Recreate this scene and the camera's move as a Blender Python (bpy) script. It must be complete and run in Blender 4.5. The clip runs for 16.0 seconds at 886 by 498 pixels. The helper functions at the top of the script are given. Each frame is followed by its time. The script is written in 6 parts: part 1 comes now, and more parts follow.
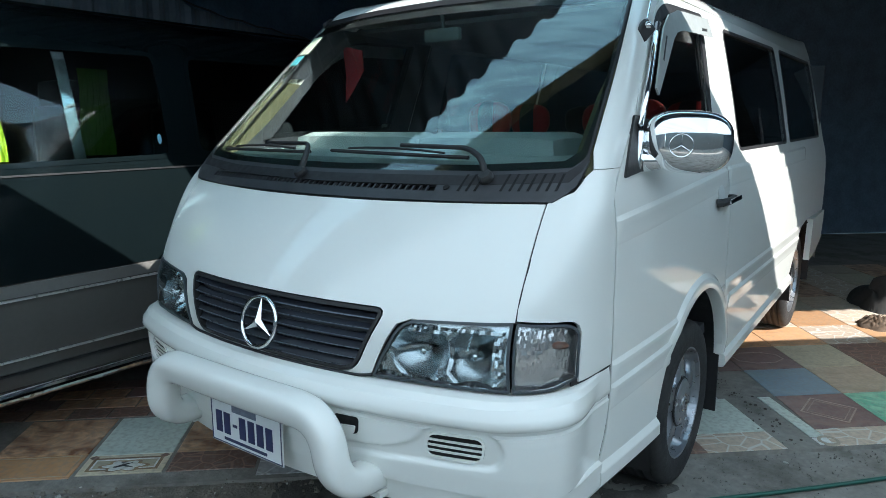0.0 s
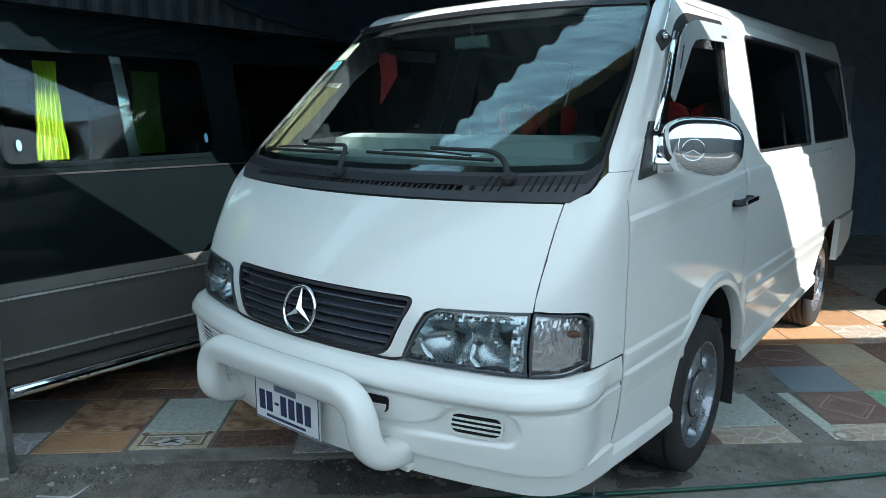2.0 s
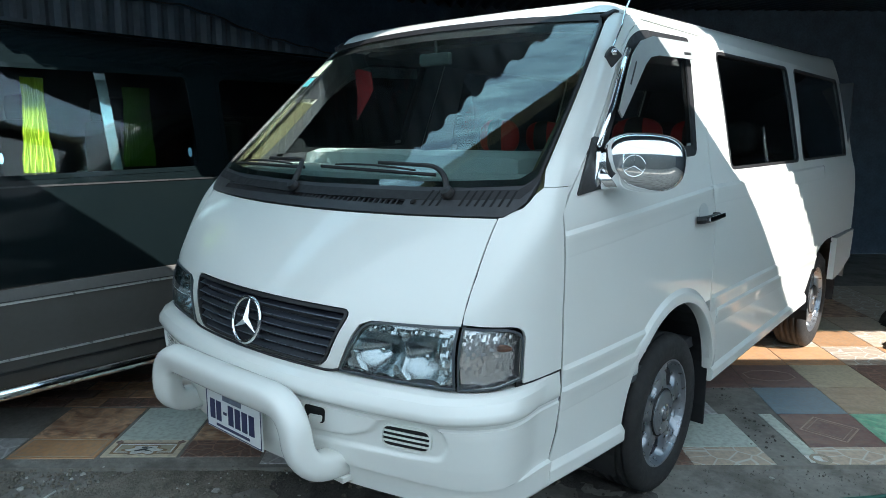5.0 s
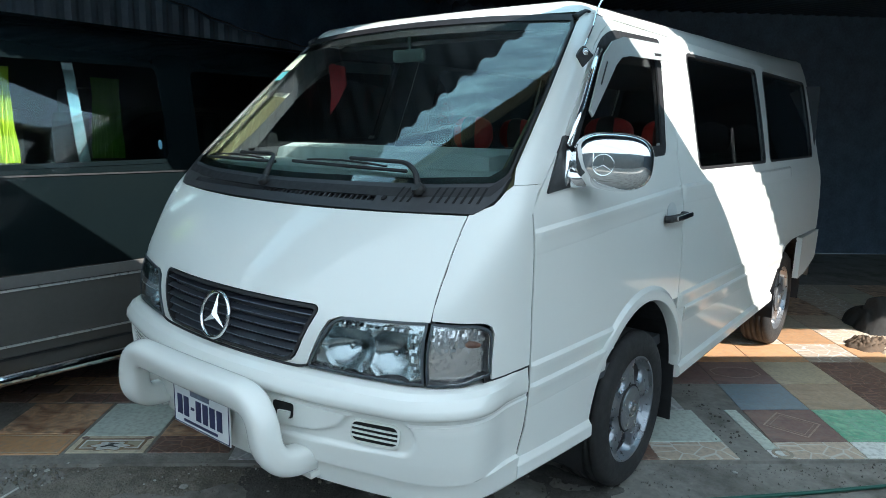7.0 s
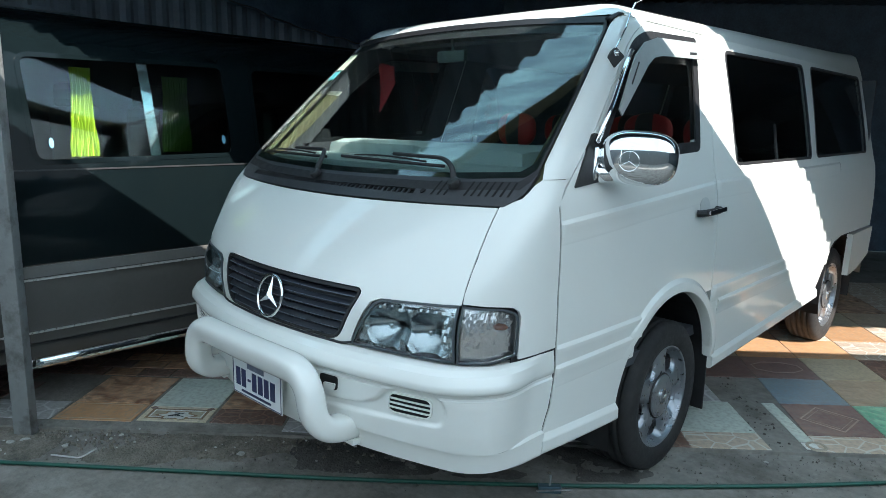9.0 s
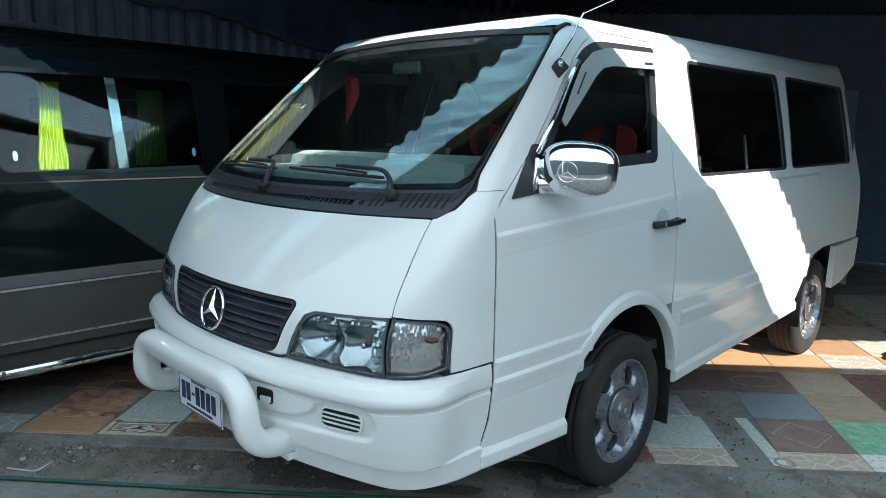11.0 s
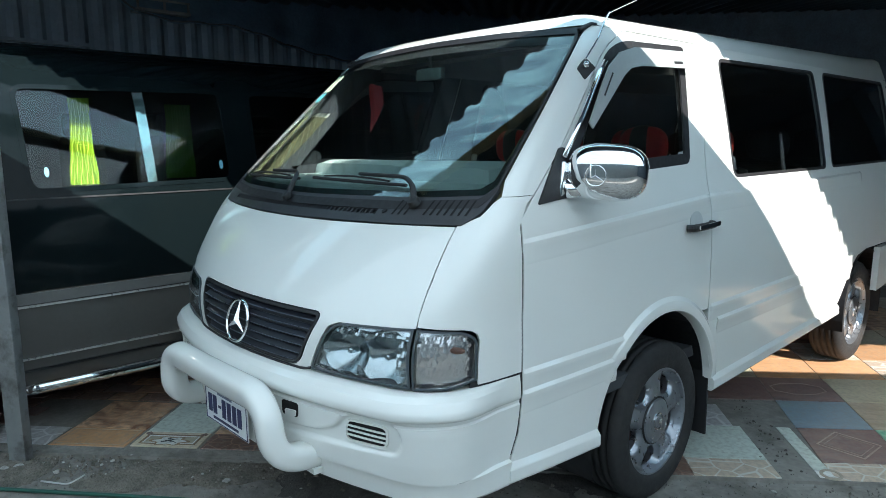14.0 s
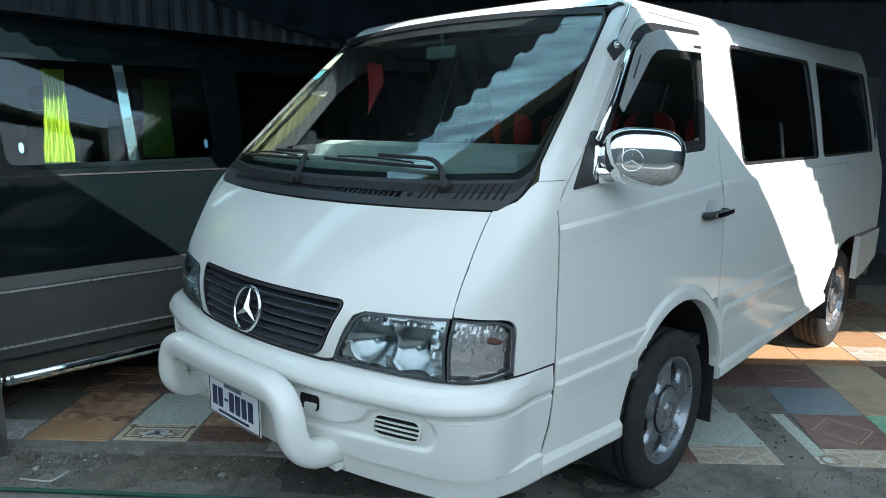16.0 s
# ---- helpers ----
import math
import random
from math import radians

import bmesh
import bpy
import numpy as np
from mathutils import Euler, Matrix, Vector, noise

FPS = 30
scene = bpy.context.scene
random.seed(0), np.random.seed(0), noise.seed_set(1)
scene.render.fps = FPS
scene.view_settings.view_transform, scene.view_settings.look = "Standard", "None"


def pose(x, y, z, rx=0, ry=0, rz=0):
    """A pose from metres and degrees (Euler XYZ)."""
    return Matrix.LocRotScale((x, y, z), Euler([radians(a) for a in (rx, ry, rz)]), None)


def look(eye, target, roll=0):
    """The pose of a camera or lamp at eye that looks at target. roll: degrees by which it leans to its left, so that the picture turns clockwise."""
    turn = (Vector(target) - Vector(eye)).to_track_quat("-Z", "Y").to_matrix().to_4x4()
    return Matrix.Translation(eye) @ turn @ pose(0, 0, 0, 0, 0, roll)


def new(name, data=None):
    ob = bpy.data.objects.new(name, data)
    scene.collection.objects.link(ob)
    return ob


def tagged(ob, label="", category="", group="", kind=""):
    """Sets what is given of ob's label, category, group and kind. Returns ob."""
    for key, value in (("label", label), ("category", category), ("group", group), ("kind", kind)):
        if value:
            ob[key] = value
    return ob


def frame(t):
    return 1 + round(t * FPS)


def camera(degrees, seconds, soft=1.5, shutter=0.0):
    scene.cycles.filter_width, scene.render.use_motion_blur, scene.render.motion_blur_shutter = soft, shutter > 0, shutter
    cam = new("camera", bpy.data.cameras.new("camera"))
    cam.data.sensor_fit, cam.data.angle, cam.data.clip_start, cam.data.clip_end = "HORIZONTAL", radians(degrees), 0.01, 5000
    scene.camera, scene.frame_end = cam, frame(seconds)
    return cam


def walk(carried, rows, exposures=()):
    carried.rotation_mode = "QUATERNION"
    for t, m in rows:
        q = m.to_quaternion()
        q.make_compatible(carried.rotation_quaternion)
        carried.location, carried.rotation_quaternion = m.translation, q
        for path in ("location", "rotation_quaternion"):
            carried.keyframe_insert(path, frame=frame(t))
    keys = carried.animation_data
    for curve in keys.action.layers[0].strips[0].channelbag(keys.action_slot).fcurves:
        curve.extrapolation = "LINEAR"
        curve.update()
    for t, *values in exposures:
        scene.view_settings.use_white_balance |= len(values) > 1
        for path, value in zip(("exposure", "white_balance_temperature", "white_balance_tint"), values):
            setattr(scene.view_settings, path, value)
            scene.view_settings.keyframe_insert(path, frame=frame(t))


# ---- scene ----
cam = camera(66.4, 16.0, soft=0.75)
PATH = [
    (0, (1.633, -1.311, 1.498), (0.485, 0.285, 1.134), -0.2),
    (0.5, (1.648, -1.324, 1.5), (0.409, 0.202, 1.129), 0.3),
    (1, (1.65, -1.328, 1.508), (0.426, 0.205, 1.117), 1.5),
    (1.5, (1.688, -1.389, 1.514), (0.506, 0.181, 1.145), 1.6),
    (2, (1.748, -1.435, 1.528), (0.526, 0.103, 1.151), -0.0),
    (2.5, (1.847, -1.376, 1.528), (0.566, 0.114, 1.153), 2.0),
    (3, (1.947, -1.288, 1.524), (0.648, 0.188, 1.159), 0.8),
    (3.2, (1.976, -1.277, 1.51), (0.666, 0.199, 1.186), 0.5),
    (5.5, (1.972, -1.272, 1.527), (0.705, 0.238, 1.189), 0.1),
    (6, (1.983, -1.263, 1.524), (0.769, 0.292, 1.194), 0.4),
    (6.5, (1.985, -1.267, 1.523), (0.773, 0.291, 1.196), 0.8),
    (7, (1.99, -1.27, 1.528), (0.76, 0.269, 1.186), 1.1),
    (7.5, (2.018, -1.268, 1.531), (0.693, 0.193, 1.197), 1.2),
    (8, (2.049, -1.257, 1.529), (0.676, 0.156, 1.185), 0.7),
    (8.5, (2.095, -1.302, 1.548), (0.721, 0.107, 1.193), -1.4),
    (9, (2.157, -1.357, 1.548), (0.807, 0.072, 1.182), 1.1),
    (9.5, (2.236, -1.303, 1.554), (0.845, 0.094, 1.216), 0.5),
    (10, (2.293, -1.232, 1.55), (0.906, 0.171, 1.221), 0.8),
    (10.2, (2.302, -1.206, 1.55), (0.924, 0.205, 1.219), 0.9),
    (12.5, (2.332, -1.148, 1.537), (0.924, 0.237, 1.222), 0.1),
    (13, (2.308, -1.155, 1.546), (0.859, 0.19, 1.245), 0.4),
    (13.5, (2.31, -1.124, 1.546), (0.869, 0.234, 1.26), -0.3),
    (14, (2.299, -1.113, 1.539), (0.853, 0.234, 1.231), -0.5),
    (14.5, (2.221, -1.15, 1.538), (0.866, 0.289, 1.236), -0.8),
    (15, (2.114, -1.225, 1.542), (0.797, 0.252, 1.248), -1.3),
    (15.5, (2.047, -1.268, 1.532), (0.764, 0.23, 1.2), -0.6),
    (16, (2.059, -1.213, 1.525), (0.712, 0.222, 1.174), 0.6),
]
walk(cam, [(t, look(eye, target, roll)) for t, eye, target, roll in PATH], [(0, 1.06, 5960, 9.5), (3.5, 1.07, 6000, 9.5), (6, 1.10, 6060, 9.5), (16, 1.10, 6060, 9.5)])
from mathutils.geometry import delaunay_2d_cdt

# ---- light ----
TILE_TURN = radians(41.5)
EU = Vector((math.cos(TILE_TURN), math.sin(TILE_TURN), 0))
EV = Vector((-math.sin(TILE_TURN), math.cos(TILE_TURN), 0))
SUN_FALL = EU * -0.79 + EV * 0.92 + Vector((0, 0, -1))
sky_world = bpy.data.worlds.new("sky")
scene.world = sky_world
sky_world.use_nodes = True
sky_nodes = sky_world.node_tree.nodes
sky_tex = sky_nodes.new("ShaderNodeTexSky")
sky_tex.sky_type = "NISHITA"
sky_tex.sun_disc = False
sky_tex.sun_elevation = radians(39.5)
sky_tex.sun_rotation = math.atan2(-SUN_FALL.x, -SUN_FALL.y)
sky_links = sky_world.node_tree.links
sky_co, sky_map, cloud, cloud_ramp, cloud_mix = (sky_nodes.new("ShaderNode" + k) for k in ("TexCoord", "Mapping", "TexNoise", "MapRange", "Mix"))
sky_map.inputs["Rotation"].default_value = (0, 0, radians(25))
sky_map.inputs["Scale"].default_value = (2.0, 30.0, 6.0)
cloud.inputs["Scale"].default_value, cloud.inputs["Detail"].default_value, cloud.inputs["Distortion"].default_value = 2.2, 6, 0.6
cloud_ramp.inputs["From Min"].default_value, cloud_ramp.inputs["From Max"].default_value, cloud_ramp.inputs["To Max"].default_value = 0.38, 0.70, 0.75
cloud_ramp.inputs["To Min"].default_value = 0.2
cloud_mix.data_type = "RGBA"
cloud_mix.inputs["B"].default_value = (5.6, 9.8, 10.8, 1)
sky_links.new(sky_co.outputs["Generated"], sky_map.inputs["Vector"])
sky_links.new(sky_map.outputs[0], cloud.inputs["Vector"])
sky_links.new(cloud.outputs["Fac"], cloud_ramp.inputs["Value"])
sky_links.new(cloud_ramp.outputs[0], cloud_mix.inputs["Factor"])
sky_links.new(sky_tex.outputs[0], cloud_mix.inputs["A"])
sky_links.new(cloud_mix.outputs["Result"], sky_nodes["Background"].inputs[0])
sky_nodes["Background"].inputs[1].default_value = 0.15
sun = new("sun", bpy.data.lights.new("sun", "SUN"))
sun.data.energy, sun.data.angle, sun.data.color = 5.0, radians(0.5), (1.0, 0.93, 0.82)
sun.matrix_world = look((0, 0, 20), Vector((0, 0, 20)) + SUN_FALL)


# ---- materials ----
def paint_mat(name, colour, rough=0.5, metal=0.0, vary=0.08, scale=6.0, bump=0.0, bump_scale=60.0, coat=0.0, dirt=None, dirt_amount=0.0, dirt_scale=3.0, glow=None, glow_power=0.0):
    """A surface with colour variation at two scales, optional dirt of its own colour, relief and clear coat."""
    m = bpy.data.materials.new(name)
    m.use_nodes = True
    nodes, links = m.node_tree.nodes, m.node_tree.links
    b = nodes["Principled BSDF"]
    b.inputs["Roughness"].default_value, b.inputs["Metallic"].default_value = rough, metal
    b.inputs["Coat Weight"].default_value, b.inputs["Coat Roughness"].default_value = coat, 0.03
    co = nodes.new("ShaderNodeTexCoord")
    fine, broad = nodes.new("ShaderNodeTexNoise"), nodes.new("ShaderNodeTexNoise")
    for n, sc, de in ((fine, scale * 7, 4), (broad, scale, 3)):
        n.inputs["Scale"].default_value, n.inputs["Detail"].default_value = sc, de
        links.new(co.outputs["Object"], n.inputs["Vector"])
    both = nodes.new("ShaderNodeMath")
    both.operation = "ADD"
    links.new(fine.outputs["Fac"], both.inputs[0])
    links.new(broad.outputs["Fac"], both.inputs[1])
    ramp = nodes.new("ShaderNodeMapRange")
    ramp.inputs["From Min"].default_value, ramp.inputs["From Max"].default_value = 0.6, 1.4
    ramp.inputs["To Min"].default_value, ramp.inputs["To Max"].default_value = 1 - vary, 1 + vary
    links.new(both.outputs[0], ramp.inputs["Value"])
    mul = nodes.new("ShaderNodeMix")
    mul.data_type, mul.blend_type = "RGBA", "MULTIPLY"
    mul.inputs["Factor"].default_value = 1.0
    mul.inputs["A"].default_value = (*colour, 1)
    links.new(ramp.outputs[0], mul.inputs["B"])
    out = mul.outputs["Result"]
    if dirt:
        d = nodes.new("ShaderNodeTexNoise")
        d.inputs["Scale"].default_value, d.inputs["Detail"].default_value, d.inputs["Roughness"].default_value = dirt_scale, 8, 0.65
        links.new(co.outputs["Object"], d.inputs["Vector"])
        r = nodes.new("ShaderNodeMapRange")
        r.inputs["From Min"].default_value, r.inputs["From Max"].default_value = 0.5, 0.68
        r.inputs["To Max"].default_value = dirt_amount
        links.new(d.outputs["Fac"], r.inputs["Value"])
        mix = nodes.new("ShaderNodeMix")
        mix.data_type = "RGBA"
        mix.inputs["B"].default_value = (*dirt, 1)
        links.new(out, mix.inputs["A"])
        links.new(r.outputs[0], mix.inputs["Factor"])
        out = mix.outputs["Result"]
    links.new(out, b.inputs["Base Color"])
    rr = nodes.new("ShaderNodeMapRange")
    rr.inputs["From Min"].default_value, rr.inputs["From Max"].default_value = 0.3, 0.7
    rr.inputs["To Min"].default_value, rr.inputs["To Max"].default_value = rough * 0.85, min(1.0, rough * 1.15)
    links.new(fine.outputs["Fac"], rr.inputs["Value"])
    links.new(rr.outputs[0], b.inputs["Roughness"])
    if bump:
        t = nodes.new("ShaderNodeTexNoise")
        t.inputs["Scale"].default_value, t.inputs["Detail"].default_value = bump_scale, 6
        links.new(co.outputs["Object"], t.inputs["Vector"])
        bp = nodes.new("ShaderNodeBump")
        bp.inputs["Strength"].default_value, bp.inputs["Distance"].default_value = bump, 0.01
        links.new(t.outputs["Fac"], bp.inputs["Height"])
        links.new(bp.outputs[0], b.inputs["Normal"])
    if glow:
        b.inputs["Emission Color"].default_value, b.inputs["Emission Strength"].default_value = (*glow, 1), glow_power
    return m


def dull(m, level):
    """Weakens a paint's gloss, as dust does."""
    m.node_tree.nodes["Principled BSDF"].inputs["Specular IOR Level"].default_value = level
    return m


def glass_mat(name, colour=(1, 1, 1), rough=0.0, ior=1.45):
    m = bpy.data.materials.new(name)
    m.use_nodes = True
    b = m.node_tree.nodes["Principled BSDF"]
    b.inputs["Base Color"].default_value = (*colour, 1)
    b.inputs["Roughness"].default_value, b.inputs["IOR"].default_value, b.inputs["Transmission Weight"].default_value = rough, ior, 1.0
    return m


WHITE = paint_mat("white_van_paint", (0.81, 0.82, 0.785), 0.45, vary=0.008, scale=1.5, coat=1.0)
BLACK = paint_mat("black_plastic", (0.018, 0.019, 0.021), 0.5, vary=0.25, bump=0.08, bump_scale=300, dirt=(0.09, 0.09, 0.085), dirt_amount=0.25, dirt_scale=8)
COWL_PLASTIC = paint_mat("faded_black_plastic", (0.036, 0.038, 0.043), 0.42, vary=0.2, bump=0.06, bump_scale=300, dirt=(0.10, 0.10, 0.095), dirt_amount=0.2, dirt_scale=8)
# near-black whose colour stands in for the shade inside openings
SHADE_BLACK = paint_mat("shade_black", (0.006, 0.006, 0.007), 0.9, vary=0.2)
RUBBER = paint_mat("black_rubber", (0.014, 0.014, 0.016), 0.6, vary=0.2)
TYRE = paint_mat("tyre_rubber", (0.021, 0.021, 0.022), 0.75, vary=0.3, bump=0.15, bump_scale=180, dirt=(0.09, 0.08, 0.07), dirt_amount=0.2, dirt_scale=6)
CHROME = paint_mat("chrome", (0.86, 0.87, 0.88), 0.05, metal=1.0, vary=0.02)
ALLOY = paint_mat("cast_alloy", (0.33, 0.35, 0.385), 0.30, metal=0.8, vary=0.05, dirt=(0.26, 0.25, 0.23), dirt_amount=0.2, dirt_scale=9)
SCREEN = glass_mat("windscreen_glass", (0.72, 0.84, 0.82), ior=1.6)
TINT = glass_mat("tinted_glass", (0.58, 0.63, 0.65))
TINT_LIGHT = glass_mat("light_tinted_glass", (0.62, 0.68, 0.68))
VAN_GLASS = glass_mat("green_tinted_glass", (0.50, 0.60, 0.58), ior=1.43)
CLEAR = glass_mat("clear_plastic", (0.97, 0.98, 0.98))
GREEN_PAINT = dull(paint_mat("dark_green_paint", (0.0050, 0.0088, 0.0100), 0.07, vary=0.1, dirt=(0.006, 0.009, 0.009), dirt_amount=0.3), 0.14)
GREY_PAINT = paint_mat("beige_grey_paint", (0.105, 0.101, 0.094), 0.16, vary=0.06, dirt=(0.07, 0.066, 0.06), dirt_amount=0.4)
DARK_INSIDE = paint_mat("dark_trim", (0.055, 0.060, 0.068), 0.8, vary=0.3)
DASH = paint_mat("grey_dashboard", (0.46, 0.52, 0.51), 0.6, vary=0.06, bump=0.1, bump_scale=400)
RED_SEAT = paint_mat("red_leatherette", (0.45, 0.02, 0.015), 0.5, vary=0.12, bump=0.05)
BLACK_SEAT = paint_mat("black_leatherette", (0.02, 0.02, 0.02), 0.5, vary=0.2, bump=0.05)
CONCRETE = paint_mat("dusty_concrete", (0.245, 0.232, 0.21), 0.9, vary=0.3, scale=4.5, bump=1.0, bump_scale=26, dirt=(0.085, 0.075, 0.062), dirt_amount=0.8, dirt_scale=2.6)
SHED_METAL = paint_mat("weathered_steel_sheet", (0.085, 0.115, 0.15), 0.55, metal=0.4, vary=0.15, dirt=(0.10, 0.08, 0.06), dirt_amount=0.5)
STEEL = paint_mat("galvanised_steel", (0.30, 0.31, 0.31), 0.55, metal=0.5, vary=0.18, scale=4, dirt=(0.07, 0.055, 0.045), dirt_amount=0.6, dirt_scale=9, bump=0.15)


# ---- building helpers ----
def as_object(name, bm, material, parent=None, label="", smooth=False):
    me = bpy.data.meshes.new(name)
    if smooth:
        for f in bm.faces:
            f.smooth = True
    bm.to_mesh(me)
    bm.free()
    for m in (material if isinstance(material, (list, tuple)) else [material]):
        me.materials.append(m)
    ob = new(name, me)
    if parent:
        ob.parent = parent
    if label:
        tagged(ob, label)
    return ob


def part(name, bm, material, parent, label="", smooth=False):
    return as_object(name, bm, material, parent, label, smooth)


def thing(name, label, category, group="", kind=""):
    return tagged(new(name), label, category, group, kind)


def box(bm, lo, hi, bevel=0.0, m=None):
    """A box between two corners, bevelled, added to bm."""
    r = bmesh.ops.create_cube(bm, size=1.0)
    c = [(a + b) / 2 for a, b in zip(lo, hi)]
    d = [b - a for a, b in zip(lo, hi)]
    bmesh.ops.transform(bm, matrix=Matrix.Translation(c) @ Matrix.Diagonal((*d, 1)), verts=r["verts"])
    vs = r["verts"]
    if bevel:
        es = {e for v in vs for e in v.link_edges}
        out = bmesh.ops.bevel(bm, geom=list(es), offset=bevel, segments=2, affect="EDGES", profile=0.6)
        vs = list({v for f in out["faces"] for v in f.verts} | {v for v in vs if v.is_valid})
        seen, todo = set(vs), list(vs)
        while todo:
            for e in todo.pop().link_edges:
                for v in e.verts:
                    if v not in seen:
                        seen.add(v)
                        todo.append(v)
        vs = list(seen)
    if m is not None:
        bmesh.ops.transform(bm, matrix=m, verts=vs)
    return bm


def lathe(bm, profile, centre, axis="x", n=40, closed=False):
    """Turns a profile of (radius, offset along the axis) round the axis through centre."""
    rings = []
    for i in range(n):
        a = 2 * math.pi * i / n
        ring = []
        for r, o in profile:
            c, s = r * math.cos(a), r * math.sin(a)
            p = {"x": (o, c, s), "y": (s, o, c), "z": (c, s, o)}[axis]
            ring.append(bm.verts.new(Vector(p) + Vector(centre)))
        rings.append(ring)
    k = len(profile)
    for i in range(n):
        a, b = rings[i], rings[(i + 1) % n]
        for j in range(k if closed else k - 1):
            bm.faces.new((a[j], a[(j + 1) % k], b[(j + 1) % k], b[j]))
    bmesh.ops.recalc_face_normals(bm, faces=bm.faces)
    return bm


def rounded_path(points, radius, steps=6):
    """A polyline with its corners rounded."""
    pts = [Vector(p) for p in points]
    out = [pts[0]]
    for a, b, c in zip(pts, pts[1:], pts[2:]):
        r = min(radius, (b - a).length * 0.49, (c - b).length * 0.49)
        p, q = b + (a - b).normalized() * r, b + (c - b).normalized() * r
        for i in range(steps + 1):
            t = i / steps
            out.append(p * (1 - t)**2 + b * (2 * t * (1 - t)) + q * t * t)
    out.append(pts[-1])
    return out


def bulge(c, square):
    return math.copysign(abs(c)**square, c)


def tube(bm, path, radius, n=12, flat=1.0, caps=True, square=1.0):
    """A tube round a path; radius may be a function of the length's fraction."""
    path = [Vector(p) for p in path]
    rings, up = [], None
    for i, p in enumerate(path):
        d = (path[min(i + 1, len(path) - 1)] - path[max(i - 1, 0)]).normalized()
        if up is None:
            up = d.orthogonal().normalized() if abs(d.z) > 0.95 else Vector((0, 0, 1))
        side = d.cross(up).normalized()
        up = side.cross(d).normalized()
        r = radius(i / (len(path) - 1)) if callable(radius) else radius
        rings.append([bm.verts.new(p + side * (r * bulge(math.cos(2 * math.pi * k / n), square)) + up * (r * flat * bulge(math.sin(2 * math.pi * k / n), square))) for k in range(n)])
    for a, b in zip(rings, rings[1:]):
        for k in range(n):
            bm.faces.new((a[k], b[k], b[(k + 1) % n], a[(k + 1) % n]))
    if caps:
        bm.faces.new(rings[0])
        bm.faces.new(rings[-1][::-1])
    bmesh.ops.recalc_face_normals(bm, faces=bm.faces)
    return bm


def prism(bm, outline_points, depth_vector):
    """A flat outline of 3D points pushed along a vector."""
    d = Vector(depth_vector)
    a = [bm.verts.new(p) for p in outline_points]
    b = [bm.verts.new(Vector(p) + d) for p in outline_points]
    bm.faces.new(a)
    bm.faces.new(b[::-1])
    for i in range(len(a)):
        j = (i + 1) % len(a)
        bm.faces.new((a[i], b[i], b[j], a[j]))
    bmesh.ops.recalc_face_normals(bm, faces=bm.faces)
    return bm


def inside_outline(p, poly):
    x, y = p
    c = False
    for (x1, y1), (x2, y2) in zip(poly, poly[1:] + poly[:1]):
        if (y1 > y) != (y2 > y) and x < (x2 - x1) * (y - y1) / (y2 - y1) + x1:
            c = not c
    return c


def round_outline(poly, radius, steps=4):
    n = len(poly)
    out = []
    for i in range(n):
        a, b, c = Vector(poly[i - 1]), Vector(poly[i]), Vector(poly[(i + 1) % n])
        r = radius[i] if isinstance(radius, (list, tuple)) else radius
        r = min(r, (a - b).length * 0.45, (c - b).length * 0.45)
        p, q = b + (a - b).normalized() * r, b + (c - b).normalized() * r
        for k in range(steps + 1):
            t = k / steps
            v = p * (1 - t)**2 + b * (2 * t * (1 - t)) + q * t * t
            out.append((v.x, v.y))
    return out


def grow_outline(poly, d):
    """The outline moved outwards by d (its points run either way round)."""
    n = len(poly)
    area = sum(poly[i][0] * poly[(i + 1) % n][1] - poly[(i + 1) % n][0] * poly[i][1] for i in range(n))
    d = d if area > 0 else -d
    out = []
    for i in range(n):
        a, b, c = Vector(poly[i - 1]), Vector(poly[i]), Vector(poly[(i + 1) % n])
        e, f = (b - a), (c - b)
        if e.length < 1e-9 or f.length < 1e-9:
            continue
        e.normalize()
        f.normalize()
        nrm = Vector((e.y + f.y, -e.x - f.x))
        if nrm.length < 1e-6:
            continue
        nrm.normalize()
        k = max(0.5, nrm.dot(Vector((e.y, -e.x))))
        out.append((b.x + nrm.x * d / k, b.y + nrm.y * d / k))
    return out


def dense_outline(poly, step):
    out = []
    for a, b in zip(poly, poly[1:] + poly[:1]):
        n = max(1, int(math.dist(a, b) / step + 0.5))
        out += [(a[0] + (b[0] - a[0]) * i / n, a[1] + (b[1] - a[1]) * i / n) for i in range(n)]
    return out


def dense_line(points, step):
    """An open line with points added along it."""
    out = []
    for a, b in zip(points, points[1:]):
        n = max(1, int(math.dist(a, b) / step + 0.5))
        out += [(a[0] + (b[0] - a[0]) * i / n, a[1] + (b[1] - a[1]) * i / n) for i in range(n)]
    return out + [points[-1]]


